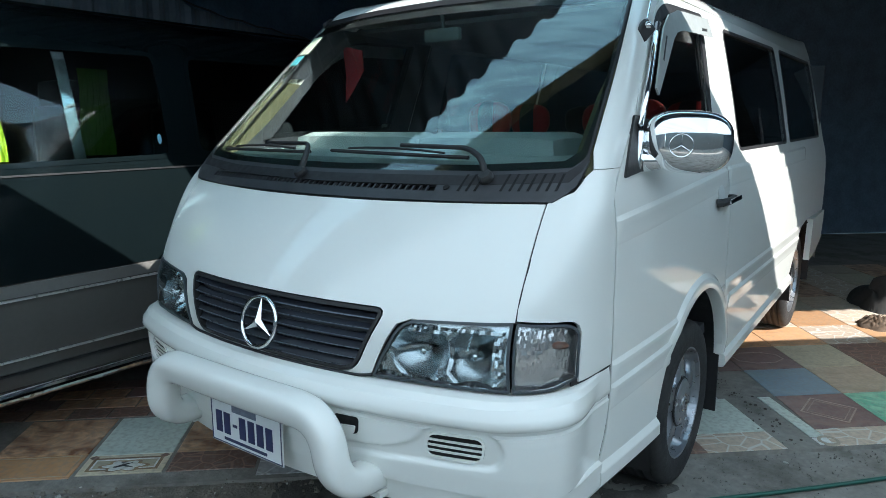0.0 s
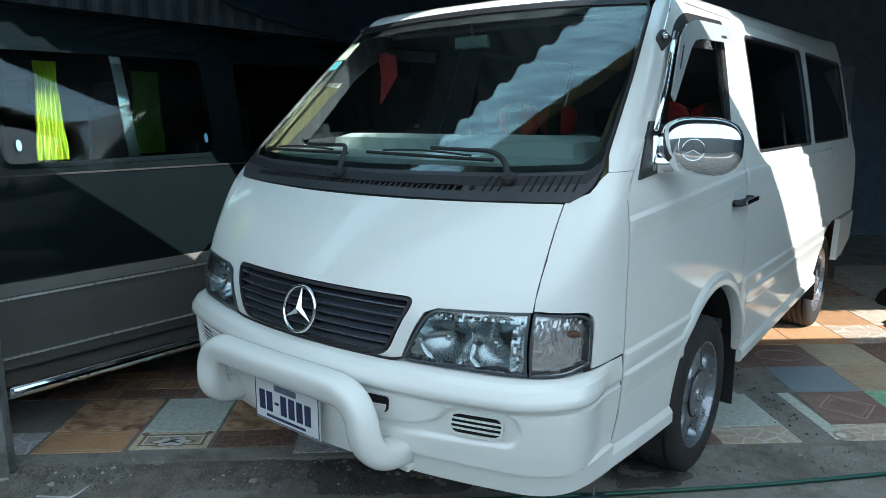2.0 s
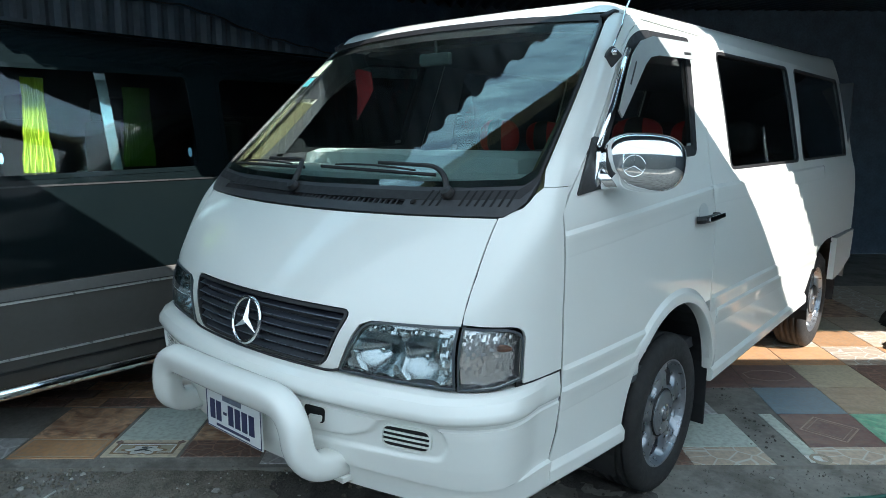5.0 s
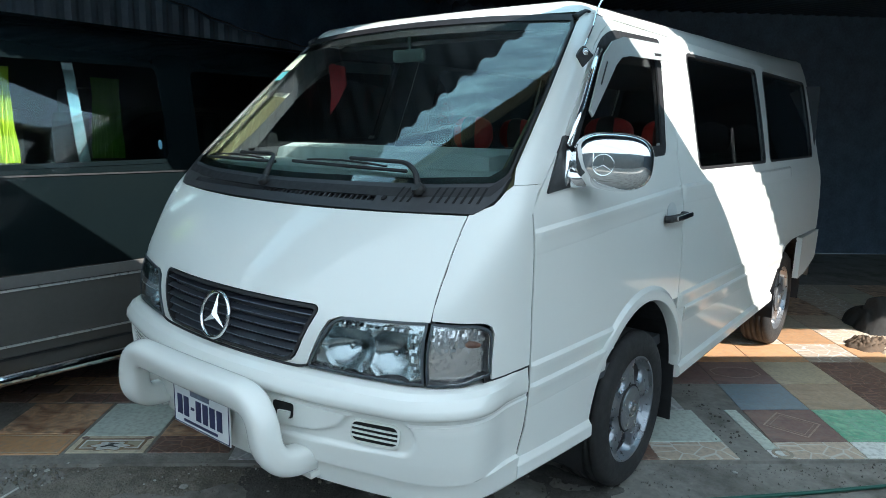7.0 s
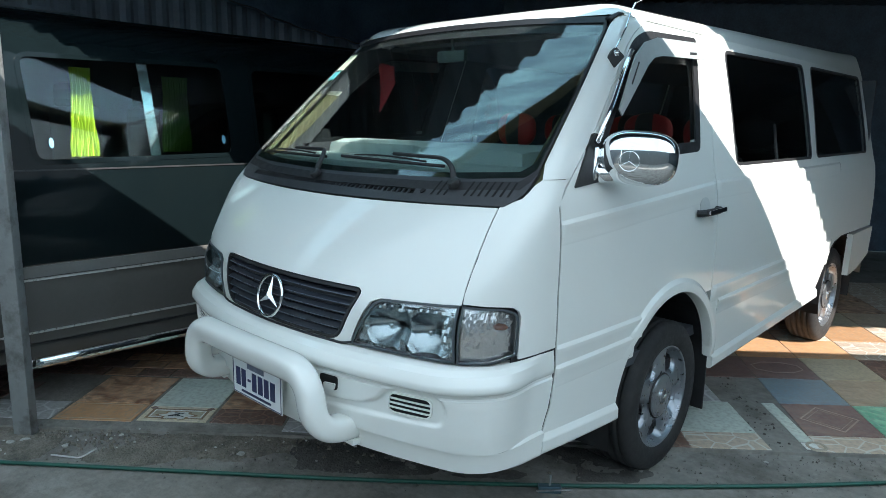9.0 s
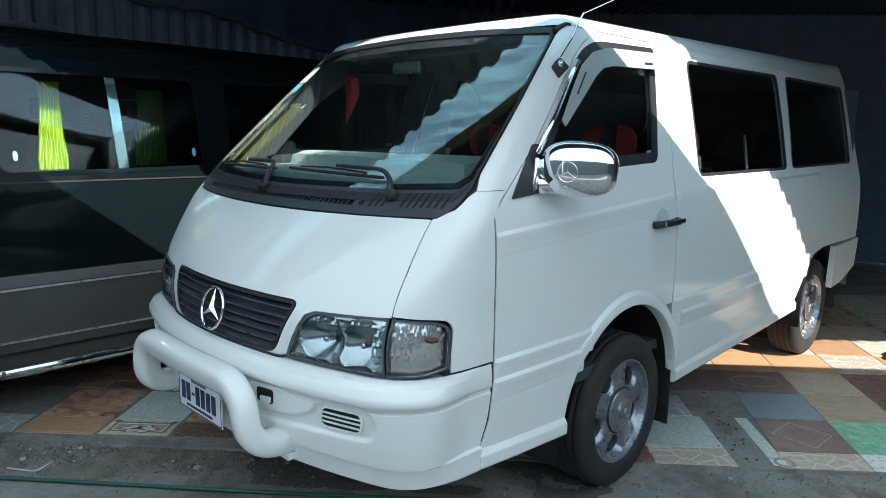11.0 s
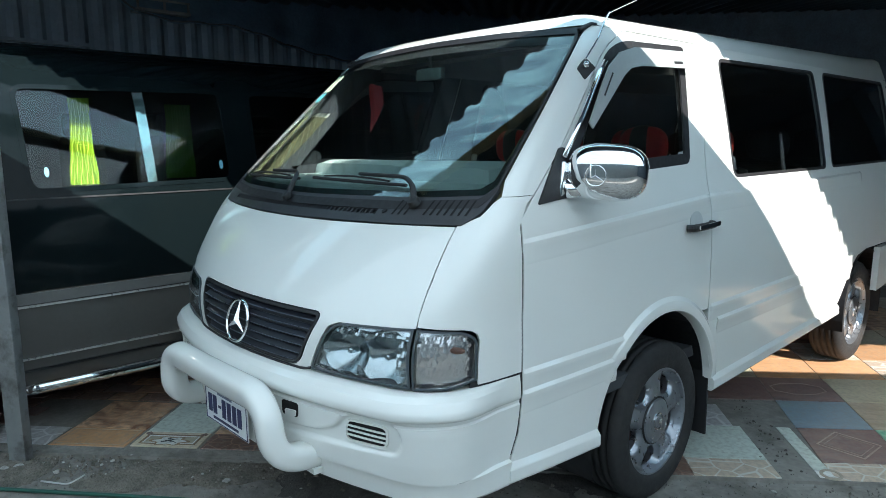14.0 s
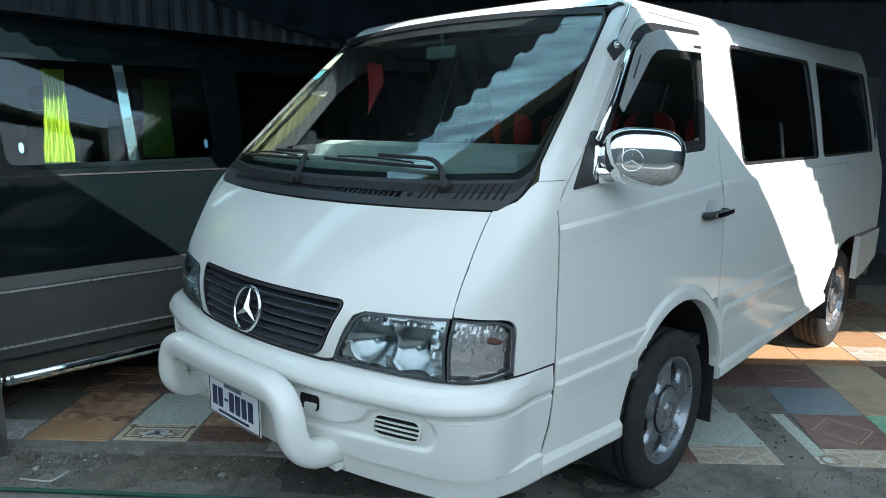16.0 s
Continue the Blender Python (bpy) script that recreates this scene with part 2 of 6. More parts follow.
def sheet(bm, poly, holes, step, place, thick=0.012):
    """Fills an outline with holes by triangles, puts each point by place(a, b, depth) and gives the sheet its thickness."""
    loops = [dense_outline(poly, step)] + [dense_outline(h, step) for h in holes]
    pts, edges = [], []
    for lp in loops:
        k = len(pts)
        pts += lp
        edges += [(k + i, k + (i + 1) % len(lp)) for i in range(len(lp))]
    rim = np.array(pts)
    lo, hi = rim.min(0), rim.max(0)
    for i in range(1, int((hi[0] - lo[0]) / step) + 1):
        for j in range(1, int((hi[1] - lo[1]) / step) + 1):
            p = (lo[0] + i * step, lo[1] + j * step)
            if inside_outline(p, poly) and not any(inside_outline(p, h) for h in holes):
                if np.min(np.sum((rim - p)**2, 1)) > (0.5 * step)**2:
                    pts.append(p)
    vs, _, fs, *_ = delaunay_2d_cdt([Vector(p) for p in pts], edges, [], 0, 1e-7)
    keep = []
    for f in fs:
        (ax, ay), (bx, by), (cx, cy) = (vs[i] for i in f)
        if abs((bx - ax) * (cy - ay) - (cx - ax) * (by - ay)) < 0.004 * step * step:
            continue
        c = sum((vs[i] for i in f), Vector((0, 0))) / 3
        c = (c.x, c.y)
        if inside_outline(c, poly) and not any(inside_outline(c, h) for h in holes):
            keep.append(f)
    p0, p1, p2 = (place(vs[i].x, vs[i].y, 0.0) for i in keep[0])
    if (p1 - p0).cross(p2 - p0).dot(p0 - place(vs[keep[0][0]].x, vs[keep[0][0]].y, 0.01)) < 0:
        keep = [f[::-1] for f in keep]
    top = {i: bm.verts.new(place(vs[i].x, vs[i].y, 0.0)) for f in keep for i in f}
    for f in keep:
        bm.faces.new([top[i] for i in f]).smooth = True
    if thick:
        low = {i: bm.verts.new(place(vs[i].x, vs[i].y, thick)) for i in top}
        count = set()
        for f in keep:
            bm.faces.new([low[i] for i in reversed(f)]).smooth = True
            count.update(zip(f, list(f[1:]) + [f[0]]))
        for a, b in count:
            if (b, a) not in count:
                bm.faces.new([bm.verts.new(v.co) for v in (top[b], top[a], low[a], low[b])])
    return bm


# ---- the white van's outer skin: s runs along the outline from the nose's middle, z is the height ----
def smooth_table(tab, z):
    n = len(tab)
    if z <= tab[0][0]:
        return tab[0][1]
    if z >= tab[-1][0]:
        return tab[-1][1]
    for i in range(n - 1):
        if z <= tab[i + 1][0]:
            break
    (z0, a), (z1, b) = tab[i], tab[i + 1]
    m0 = (b - tab[i - 1][1]) / (z1 - tab[i - 1][0]) if i else (b - a) / (z1 - z0)
    m1 = (tab[i + 2][1] - a) / (tab[i + 2][0] - z0) if i + 2 < n else (b - a) / (z1 - z0)
    h = z1 - z0
    t = (z - z0) / h
    return ((2 * t**3 - 3 * t**2 + 1) * a + (t**3 - 2 * t**2 + t) * h * m0 + (3 * t**2 - 2 * t**3) * b + (t**3 - t**2) * h * m1)


NOSE = [(0.2, 0.02), (0.75, 0.0), (0.9, 0.0), (1.0, 0.035), (1.1, 0.1), (1.2, 0.175), (1.27, 0.235), (1.33, 0.295), (1.5, 0.475), (1.7, 0.69), (1.92, 0.93), (2.0, 1.02), (2.1, 1.13)]
HALF = [(0.2, 0.925), (0.35, 0.934), (0.6, 0.941), (0.9, 0.945), (1.15, 0.94), (1.28, 0.926), (1.37, 0.902), (1.65, 0.844), (1.93, 0.778), (2.05, 0.745)]
S1, S2, RB, TAPER = 0.72, 1.07, 2.3, 0.032


def outline(s, z):
    """The point (x, y) at the length s along the outline at the height z."""
    sign = -1 if s < 0 else 1
    s = abs(s)
    yc, w = smooth_table(NOSE, z), smooth_table(HALF, z)
    up = min(1.0, max(0.0, (z - 0.98) / 0.42))
    taper, rb = TAPER - 0.025 * up, RB + 0.75 * up
    cx = w - taper
    cy = yc + cx * cx / (2 * rb)
    k = min(1.0, max(0.0, (z - 1.0) / 0.26, 0.45 * min(1.0, (0.80 - z) / 0.12)))
    x1 = cx - 0.17 + 0.115 * k
    y2 = cy + 0.24 - 0.15 * k
    if s <= S1:
        x = s / S1 * x1
        return sign * x, yc + x * x / (2 * rb)
    if s < S2:
        t = (s - S1) / (S2 - S1)
        ax, ay, bx, by = x1, yc + x1 * x1 / (2 * rb), w - taper * 0.6, y2
        x = (1 - t)**2 * ax + 2 * t * (1 - t) * (cx + 0.004) + t * t * bx
        y = (1 - t)**2 * ay + 2 * t * (1 - t) * (cy + 0.0) + t * t * by
        return sign * x, y
    y = y2 + s - S2
    return sign * (w - taper * 0.6 * max(0.0, 1 - (s - S2) / 0.7)**2), y


def s_at_y(y, z):
    a, b = 0.0, 6.0
    for _ in range(26):
        m = (a + b) / 2
        if outline(m, z)[1] < y:
            a = m
        else:
            b = m
    return (a + b) / 2


def s_at_x(x, z):
    a, b = 0.0, S2
    for _ in range(24):
        m = (a + b) / 2
        if outline(m, z)[0] < abs(x):
            a = m
        else:
            b = m
    return math.copysign((a + b) / 2, x)


def skin(s, z, off=0.0):
    """The point of the van's skin at (s, z), moved outwards by off."""
    x, y = outline(s, z)
    if not off:
        return Vector((x, y, z))
    h = 0.004
    xa, ya = outline(s - h, z)
    xb, yb = outline(s + h, z)
    xc, yc = outline(s, z - h)
    xd, yd = outline(s, z + h)
    n = Vector((xb - xa, yb - ya, 0)).cross(Vector((xd - xc, yd - yc, 2 * h))).normalized()
    return Vector((x, y, z)) + n * off


def skin_place(domain, off, flip):
    def place(a, z, depth):
        s = a if domain == "s" else s_at_x(a, z) if domain == "x" else s_at_y(a, z)
        p = skin(s, z, (off(a, z) if callable(off) else off) - depth + 1e-6)
        return Vector((-p.x, p.y, p.z)) if flip else p
    return place


def panel(name, poly, holes, domain, material, parent, off=0.0, thick=0.012, step=0.05, flip=False, label=""):
    """One sheet of the van's skin."""
    bm = bmesh.new()
    sheet(bm, poly, holes, step, skin_place(domain, off, flip), thick)
    return part(name, bm, material, parent, label)


def band(name, poly, width, domain, material, parent, off, thick, step=0.04, flip=False, label="", inner=True):
    """A frame of that width round an outline, inside it or outside."""
    if inner:
        return panel(name, poly, [grow_outline(poly, -width)], domain, material, parent, off, thick, step, flip, label)
    return panel(name, grow_outline(poly, width), [poly], domain, material, parent, off, thick, step, flip, label)


# ---- the white van ----
van = thing("white_van", "white minibus with bull bar parked under a roof", "van")
# hood with the grille's opening and the lamps cut out
GRILLE = round_outline([(-0.44, 0.992), (0.44, 0.992), (0.36, 0.806), (-0.36, 0.806)], [0.03, 0.03, 0.05, 0.05])
LAMP = round_outline([(0.42, 0.806), (0.80, 0.806), (0.792, 0.987), (0.50, 0.973)], [0.01, 0.004, 0.004, 0.05])
SEAM_X = [(0.985, 0.797), (1.1, 0.795), (1.2, 0.790), (1.28, 0.786)]
half_hood = [(0.0, 0.785), (0.36, 0.785), (0.412, 0.80), (0.462, 0.92), (0.482, 0.958), (0.52, 0.974)] + [(smooth_table(SEAM_X, z) - 0.002, z) for z in (0.988, 1.05, 1.1, 1.15, 1.2, 1.24, 1.279)] + [(0.5, 1.272), (0.25, 1.268), (0.0, 1.267)]
hood_poly = half_hood + [(-a, z) for a, z in half_hood[-2:0:-1]]
panel("hood", hood_poly, [grow_outline(GRILLE, 0.004)], "x", WHITE, van, step=0.045)
# cowl and windscreen
COWL = [(0.0, 1.272), (0.22, 1.273), (0.45, 1.276), (0.672, 1.283), (0.70, 1.305), (0.735, 1.345), (0.775, 1.395), (0.74, 1.40), (0.70, 1.372), (0.55, 1.360), (0.22, 1.353), (0.0, 1.350)]
COWL = COWL + [(-a, z) for a, z in COWL[-2:0:-1]]
SLOTS = [[(-0.56, 1.300), (0.375, 1.300), (0.375, 1.336), (-0.55, 1.336)]]
panel("cowl_panel", COWL, SLOTS, "s", COWL_PLASTIC, van, off=0.004, thick=0.02, step=0.035, label="black plastic cowl with slots")
SCREEN_EDGE = [(0.0, 1.338), (0.45, 1.344), (0.69, 1.360), (0.742, 1.405), (0.772, 1.65), (0.782, 1.905), (0.755, 1.935), (0.40, 1.950), (0.0, 1.954)]
SCREEN_EDGE = SCREEN_EDGE + [(-a, z) for a, z in SCREEN_EDGE[-2:0:-1]]
screen = panel("windscreen", SCREEN_EDGE, [], "s", SCREEN, van, off=0.0, thick=0.005, step=0.06, label="large raked windscreen glass")
screen.visible_shadow = False
band("screen_seal", SCREEN_EDGE, 0.026, "s", RUBBER, van, 0.005, 0.006, flip=False, inner=False)
band("screen_border", SCREEN_EDGE, 0.035, "s", RUBBER, van, -0.0055, 0.002)


def pair(build):
    for flip in (False, True):
        build(flip)


# wings, pillars, doors and sides
ARCH_F, ARCH_R, ARCH_Z, ARCH_RAD = 1.385, 4.16, 0.39, 0.46


def arch_points(yc, a0, a1, rad, n=14):
    return [(yc + rad * math.cos(radians(a0 + (a1 - a0) * i / n)), ARCH_Z + rad * math.sin(radians(a0 + (a1 - a0) * i / n))) for i in range(n + 1)]


PILLAR_EDGE = ((0.602, 1.372), (0.69, 1.447), (0.778, 1.522), (0.91, 1.655), (1.04, 1.789), (1.10, 1.85), (1.18, 1.91), (1.283, 1.966))


def wing(flip):
    poly = [(s_at_y(0.505, z), z) for z in (0.806 + 0.019 * i for i in range(26))]
    poly += [(s_at_y(0.555, 1.345), 1.345), (s_at_y(0.594, 1.37), 1.37), (0.83, 1.37), (0.775, 1.352), (0.715, 1.312), (s_at_x(0.79, 1.284), 1.284)] + [(s_at_x(smooth_table(SEAM_X, z) + 0.002, z), z) for z in (1.279, 1.24, 1.2, 1.15, 1.1, 1.05, 0.992)] + [(0.93, 0.981), (0.955, 0.976), (0.976, 0.964), (0.988, 0.945), (0.992, 0.915), (0.992, 0.806)]
    panel("wing", poly, [], "s", WHITE, van, step=0.03, flip=flip)
    pillar = [(0.83, 1.372)] + [(s_at_y(y - 0.007, z), z) for y, z in dense_line(PILLAR_EDGE, 0.03)] + [(1.20, 1.973), (0.86, 1.973), (0.83, 1.93), (0.812, 1.65), (0.785, 1.42)]
    panel("windscreen_pillar", pillar, [], "s", WHITE, van, step=0.03, flip=flip)


pair(wing)


def gap_strips(flip):
    """Dark strips behind the gaps between the front panels, standing in for their shade."""
    panel("seam_seal", [(0.456, 0.530), (0.472, 0.530), (0.504, 0.60), (0.520, 0.74), (0.520, 1.30), (0.492, 1.285), (0.492, 0.74), (0.474, 0.60)], [], "y", RUBBER, van, off=-0.004, thick=0.004, step=0.06, flip=flip)
    panel("seam_seal", [(0.775, 0.985), (0.808, 0.985), (0.80, 1.28), (0.772, 1.28)], [], "x", RUBBER, van, off=-0.006, thick=0.004, step=0.05, flip=flip)
    panel("seam_seal", [(0.97, 0.790), (s_at_y(0.505, 0.80), 0.790), (s_at_y(0.505, 0.80), 0.815), (0.97, 0.815)], [], "s", RUBBER, van, off=-0.006, thick=0.004, step=0.03, flip=flip)


pair(gap_strips)
DOOR = [(0.458, 0.508), (0.92, 0.468)] + arch_points(ARCH_F, 170, 62, ARCH_RAD) + [(1.768, 0.80), (1.772, 1.1), (1.775, 1.31), (1.79, 1.45), (1.86, 1.80), (1.885, 1.971), (1.283, 1.966), (1.18, 1.91), (1.10, 1.85), (1.04, 1.789), (0.91, 1.655), (0.778, 1.522), (0.69, 1.447), (0.602, 1.372), (0.5125, 1.295), (0.5125, 0.74), (0.496, 0.60)]
DOOR_WIN = round_outline([(0.72, 1.405), (1.66, 1.445), (1.765, 1.950), (1.28, 1.934), (1.155, 1.885), (1.045, 1.775)], [0.01, 0.04, 0.03, 0.06, 0.06, 0.06])

GUARD_PALE = paint_mat("pale_rain_guard", (0.40, 0.425, 0.42), 0.2, vary=0.04, coat=0.5)


def door(flip):
    d = panel("front_door", DOOR, [DOOR_WIN], "y", WHITE, van, step=0.04, flip=flip, thick=0.03)
    g = panel("door_glass", grow_outline(DOOR_WIN, 0.01), [], "y", TINT_LIGHT, d, off=-0.012, thick=0.004, step=0.08, flip=flip)
    g.visible_shadow = False
    band("window_rubber", DOOR_WIN, 0.045, "y", RUBBER, d, -0.002, 0.008, flip=flip)
    GUARD = [(0.915, 1.602), (1.04, 1.748), (1.10, 1.812), (1.19, 1.868), (1.30, 1.896), (1.71, 1.912), (1.742, 1.842), (1.33, 1.826), (1.25, 1.812), (1.19, 1.780), (1.115, 1.722), (0.930, 1.580)]
    panel("door_lining", DOOR, [grow_outline(DOOR_WIN, -0.030)], "y", DARK_INSIDE, d, off=-0.036, thick=0.003, step=0.12, flip=flip)
    panel("mirror_base", round_outline([(0.605, 1.338), (0.985, 1.372), (0.93, 1.50), (0.76, 1.523)], 0.01), [], "y", BLACK, d, off=0.008, thick=0.012, step=0.06, flip=flip)
    panel("rain_guard", GUARD, [], "y", GUARD_PALE, d, off=0.034, thick=0.006, step=0.04, flip=flip, label="pale plastic rain guard over the window")
    panel("guard_slit", [(1.03, 1.700), (1.11, 1.786), (1.115, 1.783), (1.035, 1.696)], [], "y", RUBBER, d, off=0.036, thick=0.003, step=0.05, flip=flip)
    panel("guard_mark", [(1.590, 1.852), (1.660, 1.856), (1.660, 1.866), (1.590, 1.862)], [], "y", BLACK, d, off=0.0355, thick=0.002, step=0.05, flip=flip)
    panel("glass_label", [(1.585, 1.478), (1.632, 1.482), (1.632, 1.500), (1.585, 1.496)], [], "y", GUARD_PALE, g, off=-0.010, thick=0.002, step=0.05, flip=flip)
    bm = bmesh.new()
    tube(bm, [skin_place("y", 0.016, flip)(y, z, 0) for y, z in ((0.762, 1.486), (0.90, 1.624), (1.0, 1.733), (1.05, 1.785), (1.105, 1.832))], 0.011, n=8)
    part("chrome_strip", bm, CHROME, d, smooth=True)
    bm = bmesh.new()
    grip = [skin_place("y", o, flip)(y, 1.178 + 0.01 * (y - 1.5), 0) for y, o in ((1.545, 0.004), (1.553, 0.028), (1.63, 0.036), (1.742, 0.030), (1.757, 0.004))]
    tube(bm, rounded_path(grip, 0.02, 3), 0.016, n=10, flat=1.0)
    hd = part("handle", bm, BLACK, d, "black door handle with chrome face")
    panel("handle_face", round_outline([(1.562, 1.172), (1.745, 1.176), (1.745, 1.194), (1.562, 1.188)], 0.006), [], "y", CHROME, hd, off=0.056, thick=0.006, step=0.05, flip=flip)
    # flat grey disc; the recess's shade is put into its colour
    panel("handle_cup", [(1.635 + 0.055 * math.cos(k * math.pi / 8), 1.20 + 0.045 * math.sin(k * math.pi / 8)) for k in range(16)], [], "y", paint_mat("cup_shade_grey", (0.55, 0.57, 0.56), 0.4), hd, off=0.002, thick=0.003, step=0.05, flip=flip)


pair(door)
SIDE = [(1.774, 0.66), (1.83, 0.50), (1.845, 0.448), (3.545, 0.500), (3.60, 0.545), (3.69, 0.632), (3.78, 0.735), (3.88, 0.79), (4.05, 0.815), (4.90, 0.81), (4.91, 1.0), (4.90, 1.4), (4.83, 1.972), (1.892, 1.972), (1.868, 1.80), (1.797, 1.45), (1.782, 1.31), (1.779, 1.1)]
WIN1 = round_outline([(2.055, 1.368), (3.30, 1.372), (3.33, 1.945), (2.075, 1.925)], 0.05)
WIN2 = round_outline([(3.39, 1.375), (4.70, 1.385), (4.72, 1.955), (3.475, 1.948)], 0.05)


def side(flip):
    p = panel("side_panel", SIDE, [WIN1, WIN2], "y", WHITE, van, step=0.055, flip=flip, thick=0.03)
    panel("side_lining", SIDE, [grow_outline(WIN1, -0.014), grow_outline(WIN2, -0.014)], "y", DARK_INSIDE, p, off=-0.036, thick=0.003, step=0.2, flip=flip)
    for w in (WIN1, WIN2):
        g = panel("side_window", grow_outline(w, 0.012), [], "y", TINT, p, off=-0.010, thick=0.004, step=0.12, flip=flip, label="dark tinted side window")
        band("window_rubber", w, 0.016, "y", RUBBER, g, 0.001, 0.012, flip=flip)


pair(side)
for flip in (False, True):
    panel("window_latch", round_outline([(2.095, 1.405), (2.135, 1.405), (2.140, 1.470), (2.100, 1.470)], 0.008), [], "y", GUARD_PALE, van, off=-0.020, thick=0.012, step=0.03, flip=flip)
    panel("window_bar", [(2.705, 1.385), (2.735, 1.385), (2.755, 1.58), (2.738, 1.58)], [], "y", STEEL, van, off=-0.022, thick=0.010, step=0.06, flip=flip)
# roof and tail
def roof_cap():
    """The roof rolls over from the skin's top edge to a nearly flat crown."""
    bm = bmesh.new()
    ys = (4.83, 4.6, 4.2, 3.6, 3.0, 2.4, 1.9, 1.6, 1.4, 1.3)
    ss = [s_at_y(y, 1.975) for y in ys]
    ss = [-s for s in ss] + [-1.05, -0.98, -0.92, -0.85, -0.78, -0.72, -0.54, -0.36, -0.18, 0, 0.18, 0.36, 0.54, 0.72, 0.78, 0.85, 0.92, 0.98, 1.05] + ss[::-1]
    rows = []
    for d in (0.0, 0.012, 0.03, 0.055, 0.09, 0.14, 0.21, 0.30, 0.45, 0.75):
        z = 1.975 + 0.056 * (1 - math.exp(-d / 0.05)) + 0.038 * (1 - math.exp(-d / 0.35))
        row = []
        for s in ss:
            x, y = outline(s, 1.975)
            cx, cy = 0.0, min(max(y, 1.75), 4.3)
            way = Vector((cx - x, cy - y))
            way = way * min(1.0, d / max(way.length, 1e-6)) * (0.99 if d > 0.7 else 1.0)
            row.append(bm.verts.new((x + way.x, y + way.y, z + 0.027 * (y - 1.2) * min(1.0, d / 0.06))))
        rows.append(row)
    for a, b in zip(rows, rows[1:]):
        for i in range(len(ss) - 1):
            bm.faces.new((a[i], a[i + 1], b[i + 1], b[i])).smooth = True
    bmesh.ops.remove_doubles(bm, verts=bm.verts, dist=0.002)
    bmesh.ops.recalc_face_normals(bm, faces=bm.faces)
    return part("roof", bm, WHITE, van)


roof_cap()
for flip in (False, True):
    bm = bmesh.new()
    place = skin_place("s", 0.006, flip)
    tube(bm, [place(0.785 + 0.02 * k, 1.945 + 0.030 * min(1.0, k / 5), 0.0) for k in range(9)], lambda t: 0.012 - 0.008 * t, n=8)
    part("roof_gutter", bm, RUBBER, van, smooth=True)
    panel("roof_rail", [(1.22, 1.945), (4.80, 1.945), (4.80, 1.99), (1.30, 1.99)], [], "y", WHITE, van, off=-0.006, thick=0.006, step=0.12, flip=flip)
bm = bmesh.new()
tail = [(0.42, 4.86), (0.8, 4.92), (1.0, 4.93), (1.4, 4.92), (1.96, 4.84)]
rows = []
for z, y in tail:
    w = smooth_table(HALF, z)
    rows.append([bm.verts.new((sx * w, yy, z)) for sx, yy in ((-1, y - 0.06), (-0.985, y), (-0.9, y + 0.06), (-0.5, y + 0.09), (0, y + 0.1), (0.5, y + 0.09), (0.9, y + 0.06), (0.985, y), (1, y - 0.06))])
for a, b in zip(rows, rows[1:]):
    for i in range(8):
        bm.faces.new((a[i], a[i + 1], b[i + 1], b[i])).smooth = True
part("tailgate", bm, WHITE, van)
# rear bumper wraps round the corners
for flip in (False, True):
    panel("rear_bumper_end", [(4.34, 0.48), (4.60, 0.50), (4.90, 0.58), (4.93, 0.80), (4.335, 0.792)], [], "y", WHITE, van, off=0.014, thick=0.04, step=0.08, flip=flip)
bm = bmesh.new()
box(bm, (-0.90, 4.86, 0.50), (0.90, 5.02, 0.80), 0.05)
part("rear_bumper", bm, WHITE, van)
bm = bmesh.new()
box(bm, (-0.72, 1.25, 1.925), (0.72, 4.85, 1.945))
box(bm, (-0.88, 4.80, 0.60), (0.88, 4.82, 1.93))
part("headlining", bm, DARK_INSIDE, van)
# floor pan and inner sides keep the inside dark
bm = bmesh.new()
box(bm, (-0.84, 0.55, 0.55), (0.86, 4.8, 0.60))
part("floor_pan", bm, DARK_INSIDE, van)
bm = bmesh.new()
box(bm, (-0.66, 0.30, 0.60), (0.66, 0.34, 1.15))
part("bulkhead", bm, DARK_INSIDE, van)

# front bumper
BUMP = [(0.438, -0.06), (0.438, 0.004), (0.446, 0.018), (0.485, 0.024), (0.516, 0.030), (0.521, 0.039), (0.545, 0.042), (0.575, 0.044)] + [(0.58 + 0.005 * k, 0.0445 + 0.0015 * k / 11) for k in range(23)] + [(0.698, 0.048), (0.704, 0.040), (0.714, 0.040), (0.720, 0.060), (0.732, 0.066), (0.75, 0.062), (0.775, 0.046), (0.790, 0.026), (0.797, 0.006), (0.798, -0.05)]


def bumper_place(s, i):
    z, off = BUMP[i]
    fade = max(0.0, min(1.0, (abs(s) - 0.88) / 0.24))
    fade = fade * fade * (3 - 2 * fade)
    end = max(-0.002 if z > 0.52 else 0.012, min(off, 0.049) - 0.046) if z > 0.44 or off > 0 else off
    x = abs(outline(s, z)[0])
    dent = 0.0
    if 0.56 < z < 0.72 and 0.36 < x < 0.82:
        gap = min(edge_gap((x, z), a, b) for a, b in zip(POD, POD[1:] + POD[:1]))
        dent = 0.013 * max(0.0, min(1.0, 0.5 + (gap if inside_outline((x, z), POD) else -gap) / 0.008))
    return skin(s, z, off * (1 - fade) + end * fade - dent + 1e-6)


POD = round_outline([(0.38, 0.586), (0.58, 0.598), (0.775, 0.606), (0.797, 0.655), (0.775, 0.702), (0.590, 0.700), (0.560, 0.655), (0.48, 0.622), (0.38, 0.612)], [0.004, 0.03, 0.03, 0.03, 0.03, 0.03, 0.03, 0.03, 0.004])


